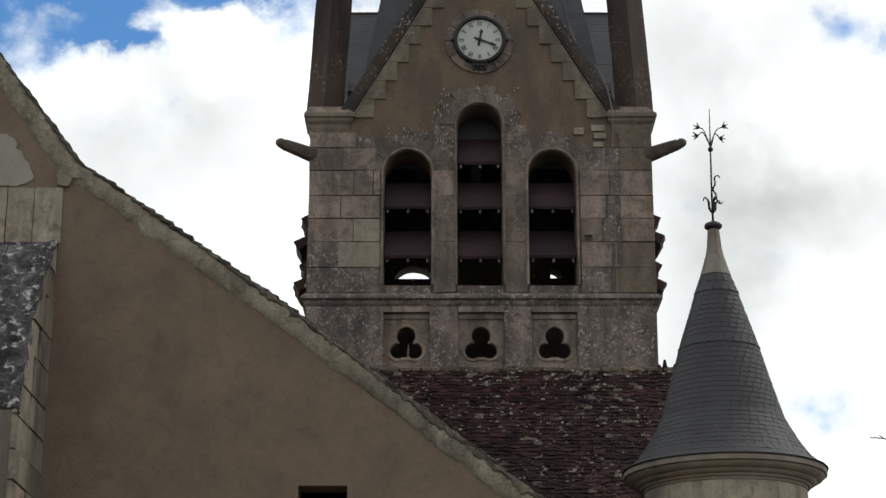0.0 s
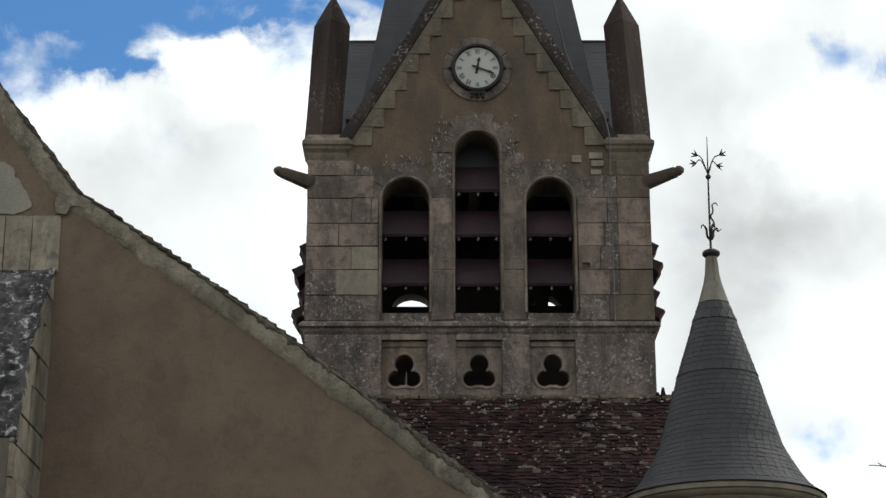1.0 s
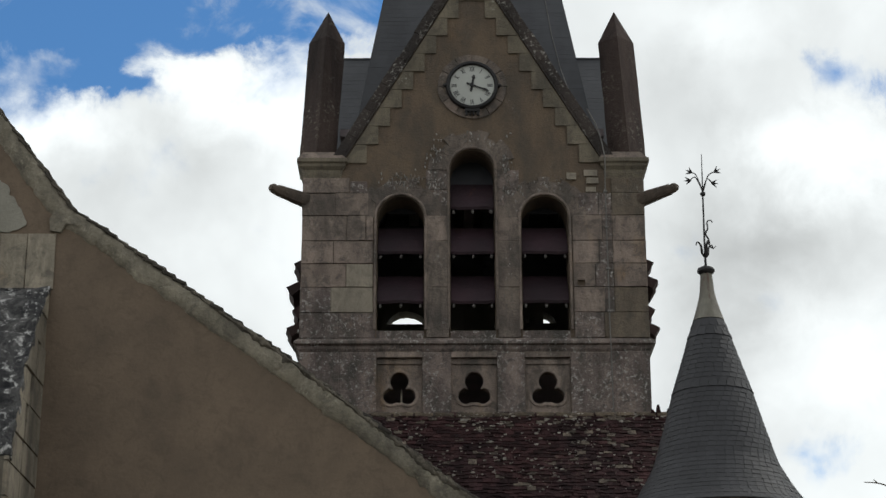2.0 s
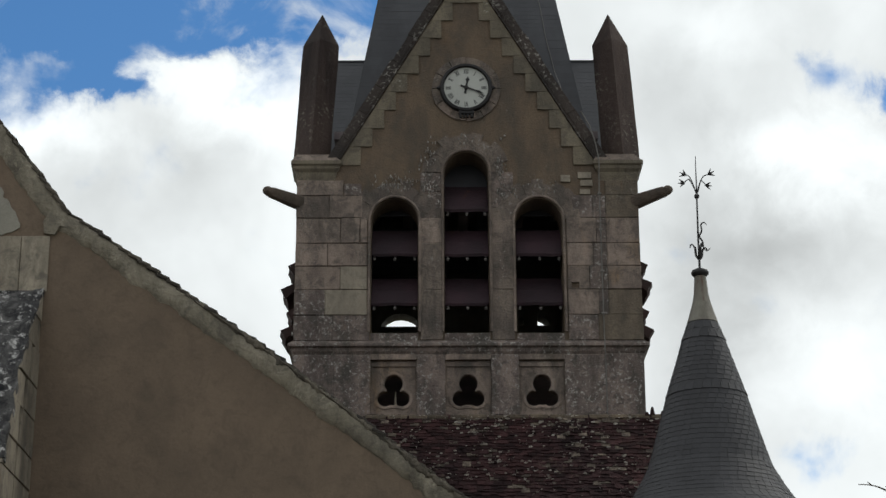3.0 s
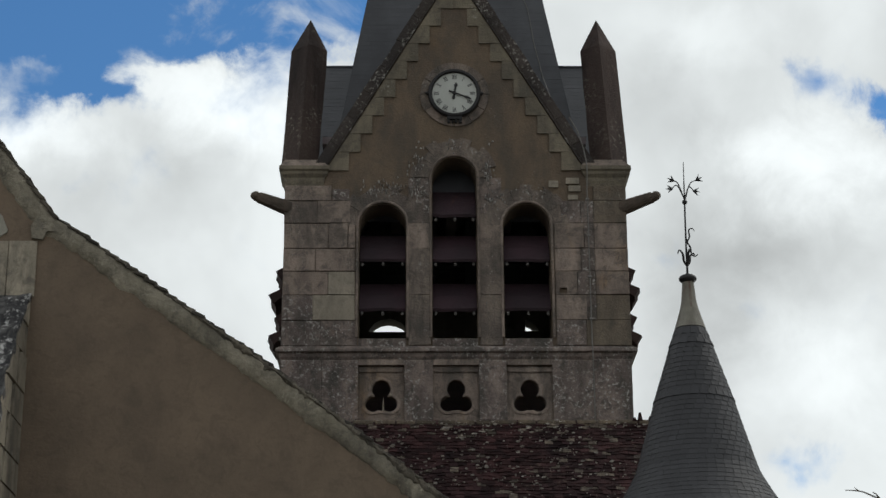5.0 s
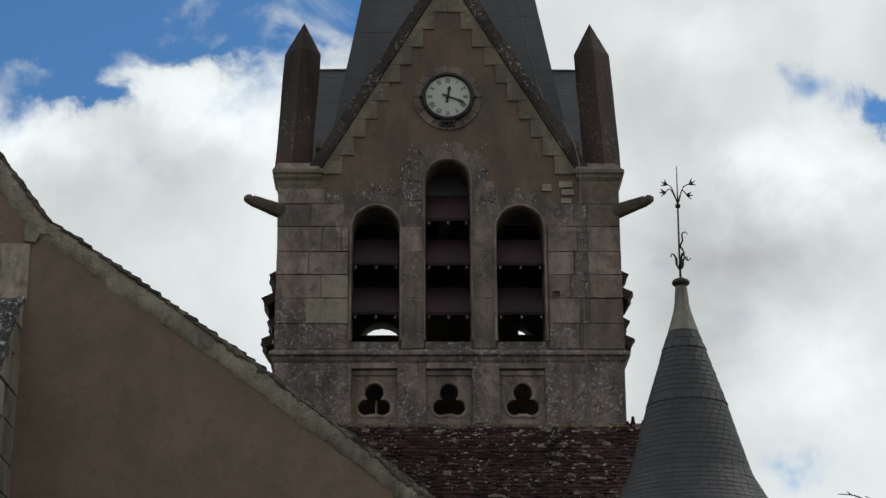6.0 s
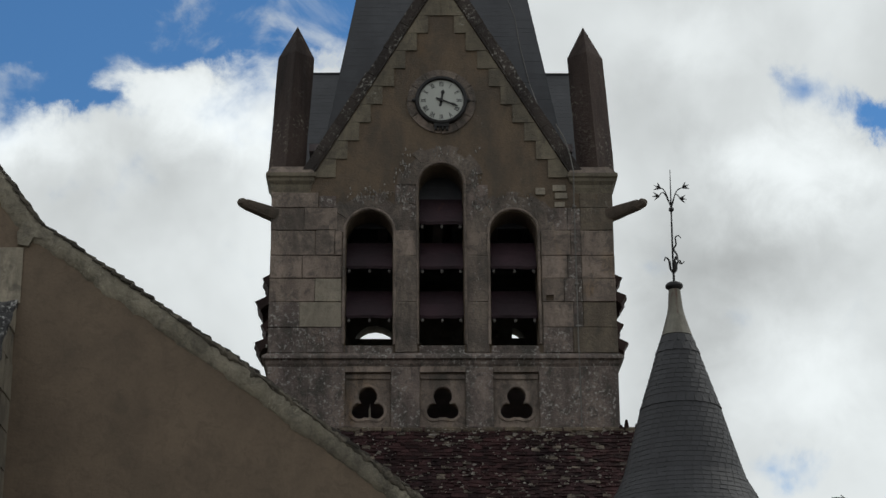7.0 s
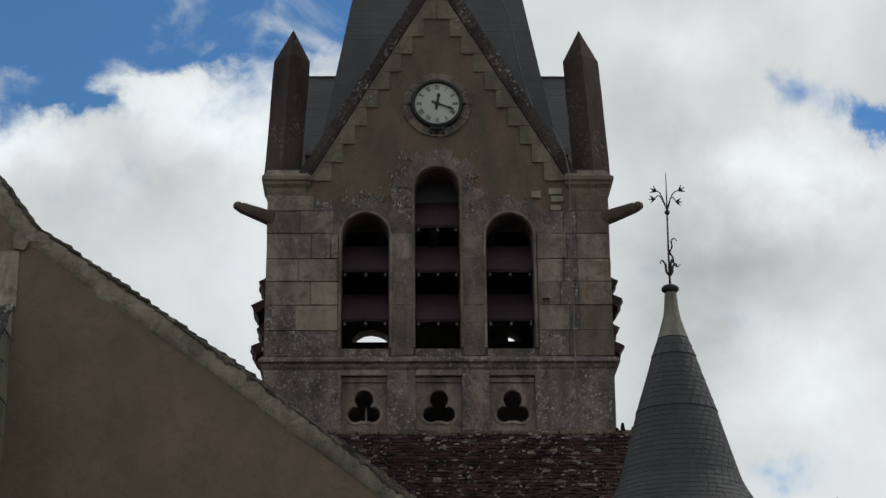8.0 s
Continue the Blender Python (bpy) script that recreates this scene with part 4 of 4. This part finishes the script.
# pale lichen cushions scattered on the tiles
bm = bmesh.new()
made = 0
while made < 850:
    s = PIECE.random() ** 1.25 * 3.3
    x = PIECE.uniform(-1.9, 3.6)
    if noise.noise(Vector((x * 1.3, s * 1.6, 3.0))) < PIECE.uniform(-0.35, 0.35):
        continue
    made += 1
    r = 0.005 + 0.021 * PIECE.random() ** 2.6
    c = Vector((x, NR_Y - s * math.cos(PITCH) - 0.026, NR_Z - s * math.sin(PITCH) + 0.022))
    ring = [bm.verts.new(c + Vector((1.7 * r * math.cos(q) * PIECE.uniform(0.7, 1.2), -0.64 * 0.8 * r * math.sin(q) * PIECE.uniform(0.6, 1.1) , 0.77 * 0.8 * r * math.sin(q)))) for q in [2 * math.pi * j / 7 for j in range(7)]]
    top = bm.verts.new(c + Vector((0, -0.007, 0.006)))
    for j in range(7):
        bm.faces.new([ring[j], ring[(j + 1) % 7], top])
part("lichen", bm, lichen_pale, nave_roof, "pale grey lichen cushions on tiles", "stuff")

# ---------------------------------------------------------------- rendered gable of the side chapel
GY = -9.0
RAKE = [(-7.9, 13.82), (-6.72, 12.23), (-5.51, 10.60), (-2.52, 8.47), (0.60, 6.05), (1.55, 5.28)]


def rake_z(x):
    for (x0, z0), (x1, z1) in zip(RAKE, RAKE[1:]):
        if x <= x1:
            return z0 + (z1 - z0) * (x - x0) / (x1 - x0)
    return RAKE[-1][1]


chapel = thing("side_chapel", (-3.5, -8.5, 0), "brown rendered chapel gable with raking stone coping", "chapel")
half_line = [(x, z - 0.2) for x, z in RAKE]
left_line = [(-15.8 - x, z) for x, z in half_line[1:]]
outline = [(1.5, 0.0)] + list(reversed(half_line)) + left_line + [(-17.3, 0.0)]
outline[1] = (1.5, outline[1][1])
bm = bmesh.new()
plate(bm, outline, [[(-2.52, 5.1), (-1.90, 5.1), (-1.90, 6.21), (-2.52, 6.21)]], GY, GY + 0.5)
gable_wall = part("gable_wall", bm, brown_render, chapel, "brown rendered gable wall")
bm = bmesh.new()
box(bm, 1.1, 1.48, GY + 0.502, -4.36, 0, 5.05)
box(bm, -17.2, -16.8, GY + 0.502, -4.36, 0, 5.0)
part("side_wall", bm, brown_render, chapel)
# unseen closure added behind the gable, stops light so its window stays black
bm = bmesh.new()
plate(bm, [(x, z - 0.14 if z > 0 else z) for x, z in outline], [], -4.35, -4.1)
part("rear_wall", bm, brown_render, chapel)
bm = bmesh.new()
pts = [(x, z - 0.12) for x, z in RAKE]
for (x0, z0), (x1, z1) in zip(pts, pts[1:]):
    for mirror in (0, 1):
        a0, a1 = ((x0, x1) if not mirror else (-15.8 - x0, -15.8 - x1))
        q = [bm.verts.new(p) for p in ((a0, GY + 0.45, z0), (a1, GY + 0.45, z1), (a1, -4.0, z1), (a0, -4.0, z0),
                                       (a0, GY + 0.45, z0 - 0.15), (a1, GY + 0.45, z1 - 0.15), (a1, -4.0, z1 - 0.15), (a0, -4.0, z0 - 0.15))]
        for f in ((0, 1, 2, 3), (7, 6, 5, 4), (4, 5, 1, 0), (5, 6, 2, 1), (6, 7, 3, 2), (7, 4, 0, 3)):
            bm.faces.new([q[i] for i in f])
part("roof", bm, clay_tile_rows, chapel, "brown clay tile chapel roof")


def rake_frame(s0):
    """Point and direction at the run s0 along the coping, from the top."""
    for (x0, z0), (x1, z1) in zip(RAKE, RAKE[1:]):
        d = Vector((x1 - x0, 0, z1 - z0))
        if s0 <= d.length:
            return Vector((x0, GY, z0)) + d.normalized() * s0, d.normalized()
        s0 -= d.length
    return Vector((RAKE[-1][0], GY, RAKE[-1][1])), d.normalized()


# coping stones, uneven and mortar-smeared
run = 0.3
total = sum(math.hypot(b[0] - a[0], b[1] - a[1]) for a, b in zip(RAKE, RAKE[1:]))
while run < total - 0.3:
    length = PIECE.uniform(0.55, 0.95)
    bm = bmesh.new()
    n = 14
    secs = []
    for i in range(n + 1):
        p, d = rake_frame(min(run + (length - 0.001) * i / n, total))
        up = Vector((-d.z, 0, d.x))
        wob = 0.022 * noise.noise(p * 2.3) + 0.016 * noise.noise(p * 8.0)
        low = -0.325 + 0.03 * noise.noise(p * 1.7 + Vector((5, 0, 0))) - 0.045 * noise.noise(p * 6.0) - 0.03 * noise.noise(p * 15.0)
        secs.append([bm.verts.new(p + up * h + Vector((0, y, 0))) for y, h in
                     ((0.5, -0.06), (-0.045 + wob, -0.06 + 0.3 * wob), (-0.07 + wob, -0.10), (-0.058 + wob, -0.22), (-0.024 + wob * 0.5, low + 0.03), (0.01, low), (0.5, low))])
    for a, b in zip(secs, secs[1:]):
        for k in range(7):
            j = (k + 1) % 7
            bm.faces.new([a[k], a[j], b[j], b[k]])
    bm.faces.new(secs[0]), bm.faces.new(list(reversed(secs[-1])))
    part("coping_stone", bm, coping_stone, gable_wall, smooth=True)
    run += length
# tile edges along the top of the coping, one lapping over the next
run = 0.2
verge_meshes = []
for v in range(4):
    bm = bmesh.new()
    q = box(bm, -0.02, 0.17, -0.065 - 0.01 * v, 0.6, -0.014, 0.022 + 0.004 * v)
    for i in (1, 2, 5, 6):
        q[i].co.z += 0.005 * (v - 1)
    bmesh.ops.bevel(bm, geom=bm.edges[:], offset=0.009, segments=1, affect="EDGES")
    me = bpy.data.meshes.new("verge_tile")
    bm.to_mesh(me)
    bm.free()
    me.materials.append(verge_clay)
    verge_meshes.append(me)
while run < total - 0.2:
    p, d = rake_frame(run)
    ob = new("verge_tile", PIECE.choice(verge_meshes))
    ang = math.atan2(d.z, d.x)
    up = Vector((-d.z, 0, d.x))
    ob.matrix_basis = Matrix.Translation(p + up * (-0.066 + PIECE.uniform(-0.006, 0.006)) + Vector((0, PIECE.uniform(-0.02, 0.03), 0))) @ Matrix.Rotation(-ang, 4, "Y") @ Matrix.Rotation(-0.15 + PIECE.uniform(-0.04, 0.04), 4, "Y")
    under(ob, gable_wall)
    run += PIECE.uniform(0.145, 0.18)

# dark weathered bedding under the lower verge tiles
bm = bmesh.new()
rows_ = []
n = 280
for i in range(n + 1):
    p, d = rake_frame(6.2 + (total - 6.4) * i / n)
    up = Vector((-d.z, 0, d.x))
    fade = min(1.0, i / 40)
    low = -0.085 - fade * (0.03 + 0.05 * noise.noise(p * 3.1) + 0.05 * noise.noise(p * 9.0) + 0.035 * noise.noise(p * 21.0))
    out = 0.095 + 0.02 * noise.noise(p * 5.0 + Vector((3, 1, 0)))
    rows_.append([bm.verts.new(p + up * h + Vector((0, y, 0))) for y, h in ((0.1, -0.045), (-out + 0.01, -0.04 + 0.03 * noise.noise(p * 7) + 0.03 * noise.noise(p * 17)), (-out, -0.07), (-out + 0.012, low + 0.02), (-0.06, low), (0.1, low))])
for a, b in zip(rows_, rows_[1:]):
    for k in range(6):
        j = (k + 1) % 6
        bm.faces.new([a[k], a[j], b[j], b[k]])
bm.faces.new(rows_[0]), bm.faces.new(list(reversed(rows_[-1])))
part("verge_bedding", bm, bedding_mortar, gable_wall, "weathered bedding mortar under the verge", smooth=True)

# exposed ashlar and a patch of bare plaster near the buttress
gable_set = blocks_of(buttress_stone)
x_cuts = [-7.3, -6.82, -6.46, -6.10, -5.72]
for a, b in zip(x_cuts, x_cuts[1:]):
    block(gable_set, gable_wall, a, b, 9.42, 10.21, GY, 0.03, 0.012)
bm = bmesh.new()
edge = [(-6.9, 10.24), (-6.36, 10.225), (-6.22, 10.26), (-6.15, 10.33), (-6.17, 10.47), (-6.24, 10.60), (-6.33, 10.72), (-6.40, 10.76), (-6.42, 10.90), (-6.52, 10.96), (-6.9, 11.0)]
rough_edge = []
for (x0, z0), (x1, z1) in zip(edge, edge[1:] + edge[:1]):
    for k in range(6):
        px, pz = x0 + (x1 - x0) * k / 6, z0 + (z1 - z0) * k / 6
        w = 0.035 if px > -6.8 else 0.0
        rough_edge.append((px + w * noise.noise(Vector((px * 9, pz * 9, 1))), pz + w * noise.noise(Vector((px * 9, pz * 9, 7)))))
plate(bm, rough_edge, [], GY - 0.02, GY + 0.01)
part("plaster_patch", bm, pale_plaster, gable_wall, "pale patch of bare plaster")
bm = bmesh.new()
plate(bm, [(-5.80, 10.23), (-5.66, 10.21), (-5.60, 10.33), (-5.40, 10.30), (-5.53, 10.50), (-5.72, 10.56), (-5.82, 10.40)], [], GY - 0.06, GY + 0.01)
bmesh.ops.bevel(bm, geom=[e for e in bm.edges if e.verts[0].co.y < GY - 0.05 and e.verts[1].co.y < GY - 0.05 and e.is_boundary], offset=0.01, segments=1, affect="EDGES")
part("kneeler_stone", bm, coping_stone, gable_wall, "pale kneeler stone at the change of slope")

# ---------------------------------------------------------------- buttress against the gable
buttress = thing("buttress", (-6.35, -10.0, 0), "stone buttress with lichen-covered sloping top", "buttress")
BX0, BX1 = -6.95, -5.77
SLANT = [(-9.0, 9.42), (-9.95, 8.25), (-10.62, 6.85)]


def slant_y(z):
    for (y0, z0), (y1, z1) in zip(SLANT, SLANT[1:]):
        if z >= z1:
            return y0 + (y1 - y0) * (z - z0) / (z1 - z0)
    return SLANT[-1][0]


bm = bmesh.new()
loop = [(-9.0, 0.0), (-10.6, 0.0), (-10.6, 6.82), (-9.93, 8.22), (-9.0, 9.38)]
a = [bm.verts.new((BX0 + 0.03, y, z)) for y, z in loop]
b = [bm.verts.new((BX1 - 0.03, y, z)) for y, z in loop]
for i in range(5):
    bm.faces.new([a[i], a[(i + 1) % 5], b[(i + 1) % 5], b[i]])
bm.faces.new(a), bm.faces.new(b)
core = part("core", bm, mortar, buttress)
# side stones in courses
z = 5.0
while z < 9.3:
    h = PIECE.uniform(0.36, 0.52)
    z1 = min(z + h, 9.40)
    y_lo, y_hi = slant_y(z) - 0.01, slant_y(z1) - 0.01
    cuts = [0.0, PIECE.uniform(0.38, 0.62), 1.0] if abs(y_lo + 9.0) > 0.7 else [0.0, 1.0]
    for c0, c1 in zip(cuts, cuts[1:]):
        g = 0.012
        lo0, lo1 = -9.0 + (y_lo + 9.0) * c0, -9.0 + (y_lo + 9.0) * c1
        hi0, hi1 = -9.0 + (y_hi + 9.0) * c0, -9.0 + (y_hi + 9.0) * c1
        if c0 > 0:
            hi0 = lo0 if lo0 > hi1 else hi0
        bm = bmesh.new()
        proud = BX1 + PIECE.uniform(-0.012, 0.016)
        pts = [(lo0 - g, z + g), (lo1 + g * (c1 < 1), z + g), (hi1 + g * (c1 < 1), z1 - g), (hi0 - g, z1 - g)]
        f0 = [bm.verts.new((proud, y, zz)) for y, zz in pts]
        f1 = [bm.verts.new((BX1 - 0.06, y, zz)) for y, zz in pts]
        bm.faces.new(f0), bm.faces.new(list(reversed(f1)))
        for i in range(4):
            bm.faces.new([f0[i], f0[(i + 1) % 4], f1[(i + 1) % 4], f1[i]])
        part("stone_block", bm, buttress_stone, core)
    z = z1
# sloping weathering slabs
for (y0, z0), (y1, z1) in zip(SLANT, SLANT[1:]):
    for k in range(3):
        t0, t1 = k / 3, (k + 1) / 3
        for xa, xb in ((BX0, -6.38), (-6.37, BX1 - 0.0)):
            bm = bmesh.new()
            m = 7
            grid = []
            for i in range(m + 1):
                t = t0 + (t1 - t0) * (i / m) * 1.02
                line = []
                for j in range(m + 1):
                    x = xa + (xb - xa) * j / m
                    q = Vector((x, y0 + (y1 - y0) * t, z0 + (z1 - z0) * t))
                    bulge = 0.05 + 0.06 * noise.noise(q * 4.5) + 0.035 * noise.noise(q * 11) - (0.03 if i in (0, m) else 0)
                    ragged = 0.045 * noise.noise(q * 6.0) if xb == BX1 and j == m else 0.0
                    line.append(bm.verts.new(q + Vector((0, -0.8, 0.6)) * bulge + Vector((ragged, 0, 0))))
                grid.append(line)
            for i in range(m):
                for j in range(m):
                    bm.faces.new([grid[i][j], grid[i][j + 1], grid[i + 1][j + 1], grid[i + 1][j]])
            rim_ = [e for e in bm.edges if e.is_boundary]
            ext = bmesh.ops.extrude_edge_only(bm, edges=rim_)
            for v in [g_ for g_ in ext["geom"] if isinstance(g_, bmesh.types.BMVert)]:
                v.co += Vector((0, 0.08, -0.06))
            part("weathering_slab", bm, weathering_stone, core, smooth=True)
bm = bmesh.new()
box(bm, BX0, BX1, -9.06, -9.0, 9.34, 9.43)
part("drip_ledge", bm, weathering_stone, core)

# ---------------------------------------------------------------- round stair turret with slate cone
TX, TY = 3.172, -7.0
turret = thing("stair_turret", (TX, TY, 0), "round limestone stair turret with conical slate roof", "turret")
bm = bmesh.new()
revolve(bm, [(1.10, 0.0), (1.10, 6.50)], TX, TY, 56)
drum = part("drum", bm, drum_stone, turret, "pale limestone drum", smooth=True)
bm = bmesh.new()
revolve(bm, [(1.05, 6.47), (1.115, 6.475), (1.12, 6.515), (1.155, 6.52), (1.165, 6.545), (1.15, 6.555), (1.19, 6.56), (1.225, 6.58), (1.24, 6.605), (1.225, 6.612), (1.285, 6.618), (1.335, 6.645), (1.355, 6.675), (1.34, 6.685), (1.385, 6.69), (1.388, 6.745), (1.37, 6.765), (1.25, 6.78), (1.05, 6.79)], TX, TY, 72)
part("cornice", bm, cornice_stone, turret, "moulded stone cornice", smooth=True)
CONE = [(1.405, 6.765), (1.315, 6.815), (1.19, 6.925), (1.06, 7.11), (0.945, 7.31), (0.845, 7.50), (0.685, 8.04), (0.518, 8.63), (0.357, 9.13), (0.205, 9.60)]


def cone_r(z):
    for (r0, z0), (r1, z1) in zip(CONE, CONE[1:]):
        if z <= z1:
            return r0 + (r1 - r0) * (z - z0) / (z1 - z0)
    return CONE[-1][0]


bm = bmesh.new()
revolve(bm, [(r - 0.02, z) for r, z in CONE], TX, TY, 56)
cone = part("cone_roof", bm, slate_cone, turret, "conical roof of grey slates", smooth=True)
bm = bmesh.new()
revolve(bm, [(0.222, 9.585), (0.18, 9.72), (0.128, 9.90), (0.105, 10.02), (0.095, 10.15), (0.082, 10.29)], TX, TY, 28)
part("lead_cap", bm, lead, turret, "grey lead cap streaked with rust", smooth=True)

bm = bmesh.new()
revolve(bm, [(0.08, 10.28), (0.10, 10.295), (0.125, 10.32), (0.128, 10.345), (0.11, 10.375), (0.06, 10.40), (0.02, 10.41)], TX, TY, 24)
part("knob", bm, black_iron, turret, "dark metal knob", smooth=True)

# slates in rings
S_W, S_E = 0.125, 0.078
slate_mesh = []
for v in range(3):
    me = bpy.data.meshes.new("roof_slate")
    rnd = random.Random(v)
    pts = [(-0.5, 0, 0.007), (0.5, 0, 0.006), (0.42, 1.6, 0.001), (-0.42, 1.6, 0.001), (-0.5, 0, -0.004), (0.5, 0, -0.004)]
    me.from_pydata([(x * (S_W + 0.003), -h - rnd.uniform(0, 0.004), z * S_E + rnd.uniform(-0.005, 0.005) * (z == 0)) for x, z, h in pts], [], [(0, 1, 2, 3), (4, 5, 1, 0), (4, 0, 3), (5, 2, 1)])
    me.materials.append(slate)
    slate_mesh.append(me)
rest = bmesh.new()
z = 6.768
count = 0
row = 0
while z < 9.52:
    r = cone_r(z)
    lean = math.atan2(cone_r(z) - cone_r(z + S_E), S_E)
    n = max(8, int(round(2 * math.pi * r / S_W)))
    thick = 1.0 if row not in (25, 36) else 1.9
    for i in range(n):
        q = 2 * math.pi * (i + 0.5 * (row % 2)) / n
        lift = PIECE.uniform(0.0, 0.006) + (0.02 if PIECE.random() < (0.10 if math.cos(q) > 0.3 else 0.02) else 0)
        m = (Matrix.Translation((TX + r * math.cos(q), TY + r * math.sin(q), z)) @ Matrix.Rotation(q + math.pi / 2, 4, "Z")
             @ Matrix.Rotation(-lean - lift * 1.5, 4, "X") @ Matrix.Rotation(PIECE.uniform(-0.03, 0.03), 4, "Y")
             @ Matrix.Diagonal((2 * math.pi * r / n / S_W, thick, 1, 1)))
        if math.sin(q) < 0.1 and row >= 5 and count < 296:
            ob = new("roof_slate", PIECE.choice(slate_mesh))
            ob.matrix_basis = m
            under(ob, cone)
            count += 1
        else:
            src = slate_mesh[0]
            vs = [rest.verts.new(m @ p.co) for p in src.vertices]
            for p in src.polygons:
                rest.faces.new([vs[k] for k in p.vertices])
    z += S_E * math.cos(lean)
    row += 1
me = bpy.data.meshes.new("roof_slates")
rest.to_mesh(me)
rest.free()
me.materials.append(slate_cone)
tagged(under(new("slating", me), cone), kind="stuff")
# drum stones
for row in range(5):
    z0 = 4.17 + row * 0.46
    for i in range(9):
        a0 = math.pi * (1.0 + (i + 0.5 * (row % 2)) / 9)
        a1 = a0 + math.pi / 9
        bm = bmesh.new()
        arc = [a0 + 0.005 + (a1 - a0 - 0.01) * k / 4 for k in range(5)]
        lo = [[bm.verts.new((TX + rr * math.cos(q), TY + rr * math.sin(q), zz)) for q in arc] for rr, zz in ((1.09, z0 + 0.005), (1.112, z0 + 0.005), (1.112, z0 + 0.455), (1.09, z0 + 0.455))]
        for s in range(4):
            for k in range(4):
                bm.faces.new([lo[s][k], lo[s][k + 1], lo[(s + 1) % 4][k + 1], lo[(s + 1) % 4][k]])
        part("stone_block", bm, drum_stone, drum)

# ---------------------------------------------------------------- iron finial on the turret
finial = thing("iron_finial", (TX, TY, 10.40), "black wrought-iron finial with lily flowers", "finial")
bm = bmesh.new()
tube(bm, [(TX, TY, 10.39), (TX, TY, 10.8), (TX + 0.01, TY, 11.5), (TX + 0.02, TY, 12.14)], [0.018, 0.014, 0.012, 0.005], 8)
part("rod", bm, black_iron, finial)
bm = bmesh.new()
revolve(bm, [(0.018, 11.48), (0.038, 11.50), (0.038, 11.53), (0.018, 11.55)], TX + 0.012, TY, 12)
part("collar", bm, black_iron, finial)
for sx, wy in ((-1, -0.05), (1, 0.06), (0.25, -0.08)):
    bm = bmesh.new()
    tube(bm, curve_points([(TX, TY, 10.53), (TX + sx * 0.045, TY + wy * 0.5, 10.60), (TX + sx * 0.06, TY + wy, 10.70), (TX + sx * 0.11, TY + wy * 1.3, 10.755), (TX + sx * 0.135, TY + wy * 1.4, 10.70)], 5),
         [0.009 + 0.009 * math.sin(math.pi * min(1, i / 14)) for i in range(21)], 6)
    part("leaf", bm, black_iron, finial)
bm = bmesh.new()
tube(bm, curve_points([(TX + 0.13, TY, 11.07), (TX + 0.10, TY, 11.11), (TX + 0.05, TY, 11.08), (TX + 0.055, TY, 10.98), (TX + 0.02, TY, 10.90), (TX + 0.06, TY, 10.82), (TX + 0.075, TY, 10.72), (TX + 0.12, TY, 10.68), (TX + 0.165, TY, 10.715)], 5), [0.005 + 0.008 * math.sin(math.pi * i / 40) for i in range(41)], 6)
part("scroll", bm, black_iron, finial)
for dx, dz, wy in ((-0.135, 11.87, 0.05), (-0.175, 11.70, -0.06), (0.195, 11.84, -0.05), (0.165, 11.71, 0.06)):
    sx = 1 if dx > 0 else -1
    bm = bmesh.new()
    tube(bm, curve_points([(TX + 0.012, TY, 11.53), (TX + 0.012 + sx * 0.03, TY + wy * 0.2, 11.66 if dz > 11.8 else 11.62), (TX + dx * 0.55, TY + wy * 0.7, dz - 0.04 if dz > 11.8 else dz + 0.06), (TX + dx, TY + wy, dz)], 6), 0.008, 6)
    part("stem", bm, black_iron, finial)
    bm = bmesh.new()
    out = Vector((sx, wy * 2, 0.55 if dz > 11.8 else -0.1)).normalized()
    c = Vector((TX + dx, TY + wy, dz))
    for ang in (-0.75, 0.0, 0.75):
        o = Matrix.Rotation(ang, 3, "Y") @ out
        tube(bm, [c - out * 0.015, c + o * 0.03, c + o * 0.06, c + o * 0.092], [0.008, 0.015, 0.009, 0.003], 6)
    part("lily_flower", bm, black_iron, finial)

# ---------------------------------------------------------------- bare tree whose twigs reach into view
tree = thing("bare_tree", (7.6, -15.0, 0), "bare grey-barked tree with thin leafless twigs", "tree")
bm = bmesh.new()
tube(bm, curve_points([(7.6, -15, -0.1), (7.65, -15, 1.6), (7.55, -14.95, 3.2), (7.7, -15, 5.0)], 4), [0.15 - 0.0085 * i for i in range(13)], 8)
part("trunk", bm, bark, tree)
TWIG = Vector((3.39, -15.0, 5.52))
bm = bmesh.new()
tube(bm, curve_points([(7.55, -14.95, 3.3), (6.3, -14.95, 4.4), (5.0, -15, 5.05)], 5), [0.05 - 0.0035 * i for i in range(11)], 6)
part("limb", bm, bark, tree)
bm = bmesh.new()
tube(bm, curve_points([(5.0, -15, 5.05), (4.3, -15, 5.22), (3.75, -15, 5.42), (3.55, -15, 5.505), TWIG], 5), [0.016 - 0.0006 * i for i in range(21)], 5)
tube(bm, [(3.72, -15, 5.43), (3.68, -15, 5.485), (3.65, -15, 5.50)], [0.009, 0.007, 0.004], 5)
tube(bm, [(3.52, -15, 5.51), (3.48, -15, 5.545)], [0.007, 0.004], 5)
part("twig", bm, bark, tree)
for dx, dz in ((0.5, 1.6), (1.2, 1.2), (0.9, 0.5)):
    bm = bmesh.new()
    tube(bm, curve_points([(7.65, -15, 4.6), (7.65 + dx * 0.6, -14.8, 4.7 + dz * 0.5), (7.65 + dx, -14.7, 4.7 + dz)], 4), [0.05 - 0.005 * i for i in range(9)], 6)
    part("limb", bm, bark, tree)
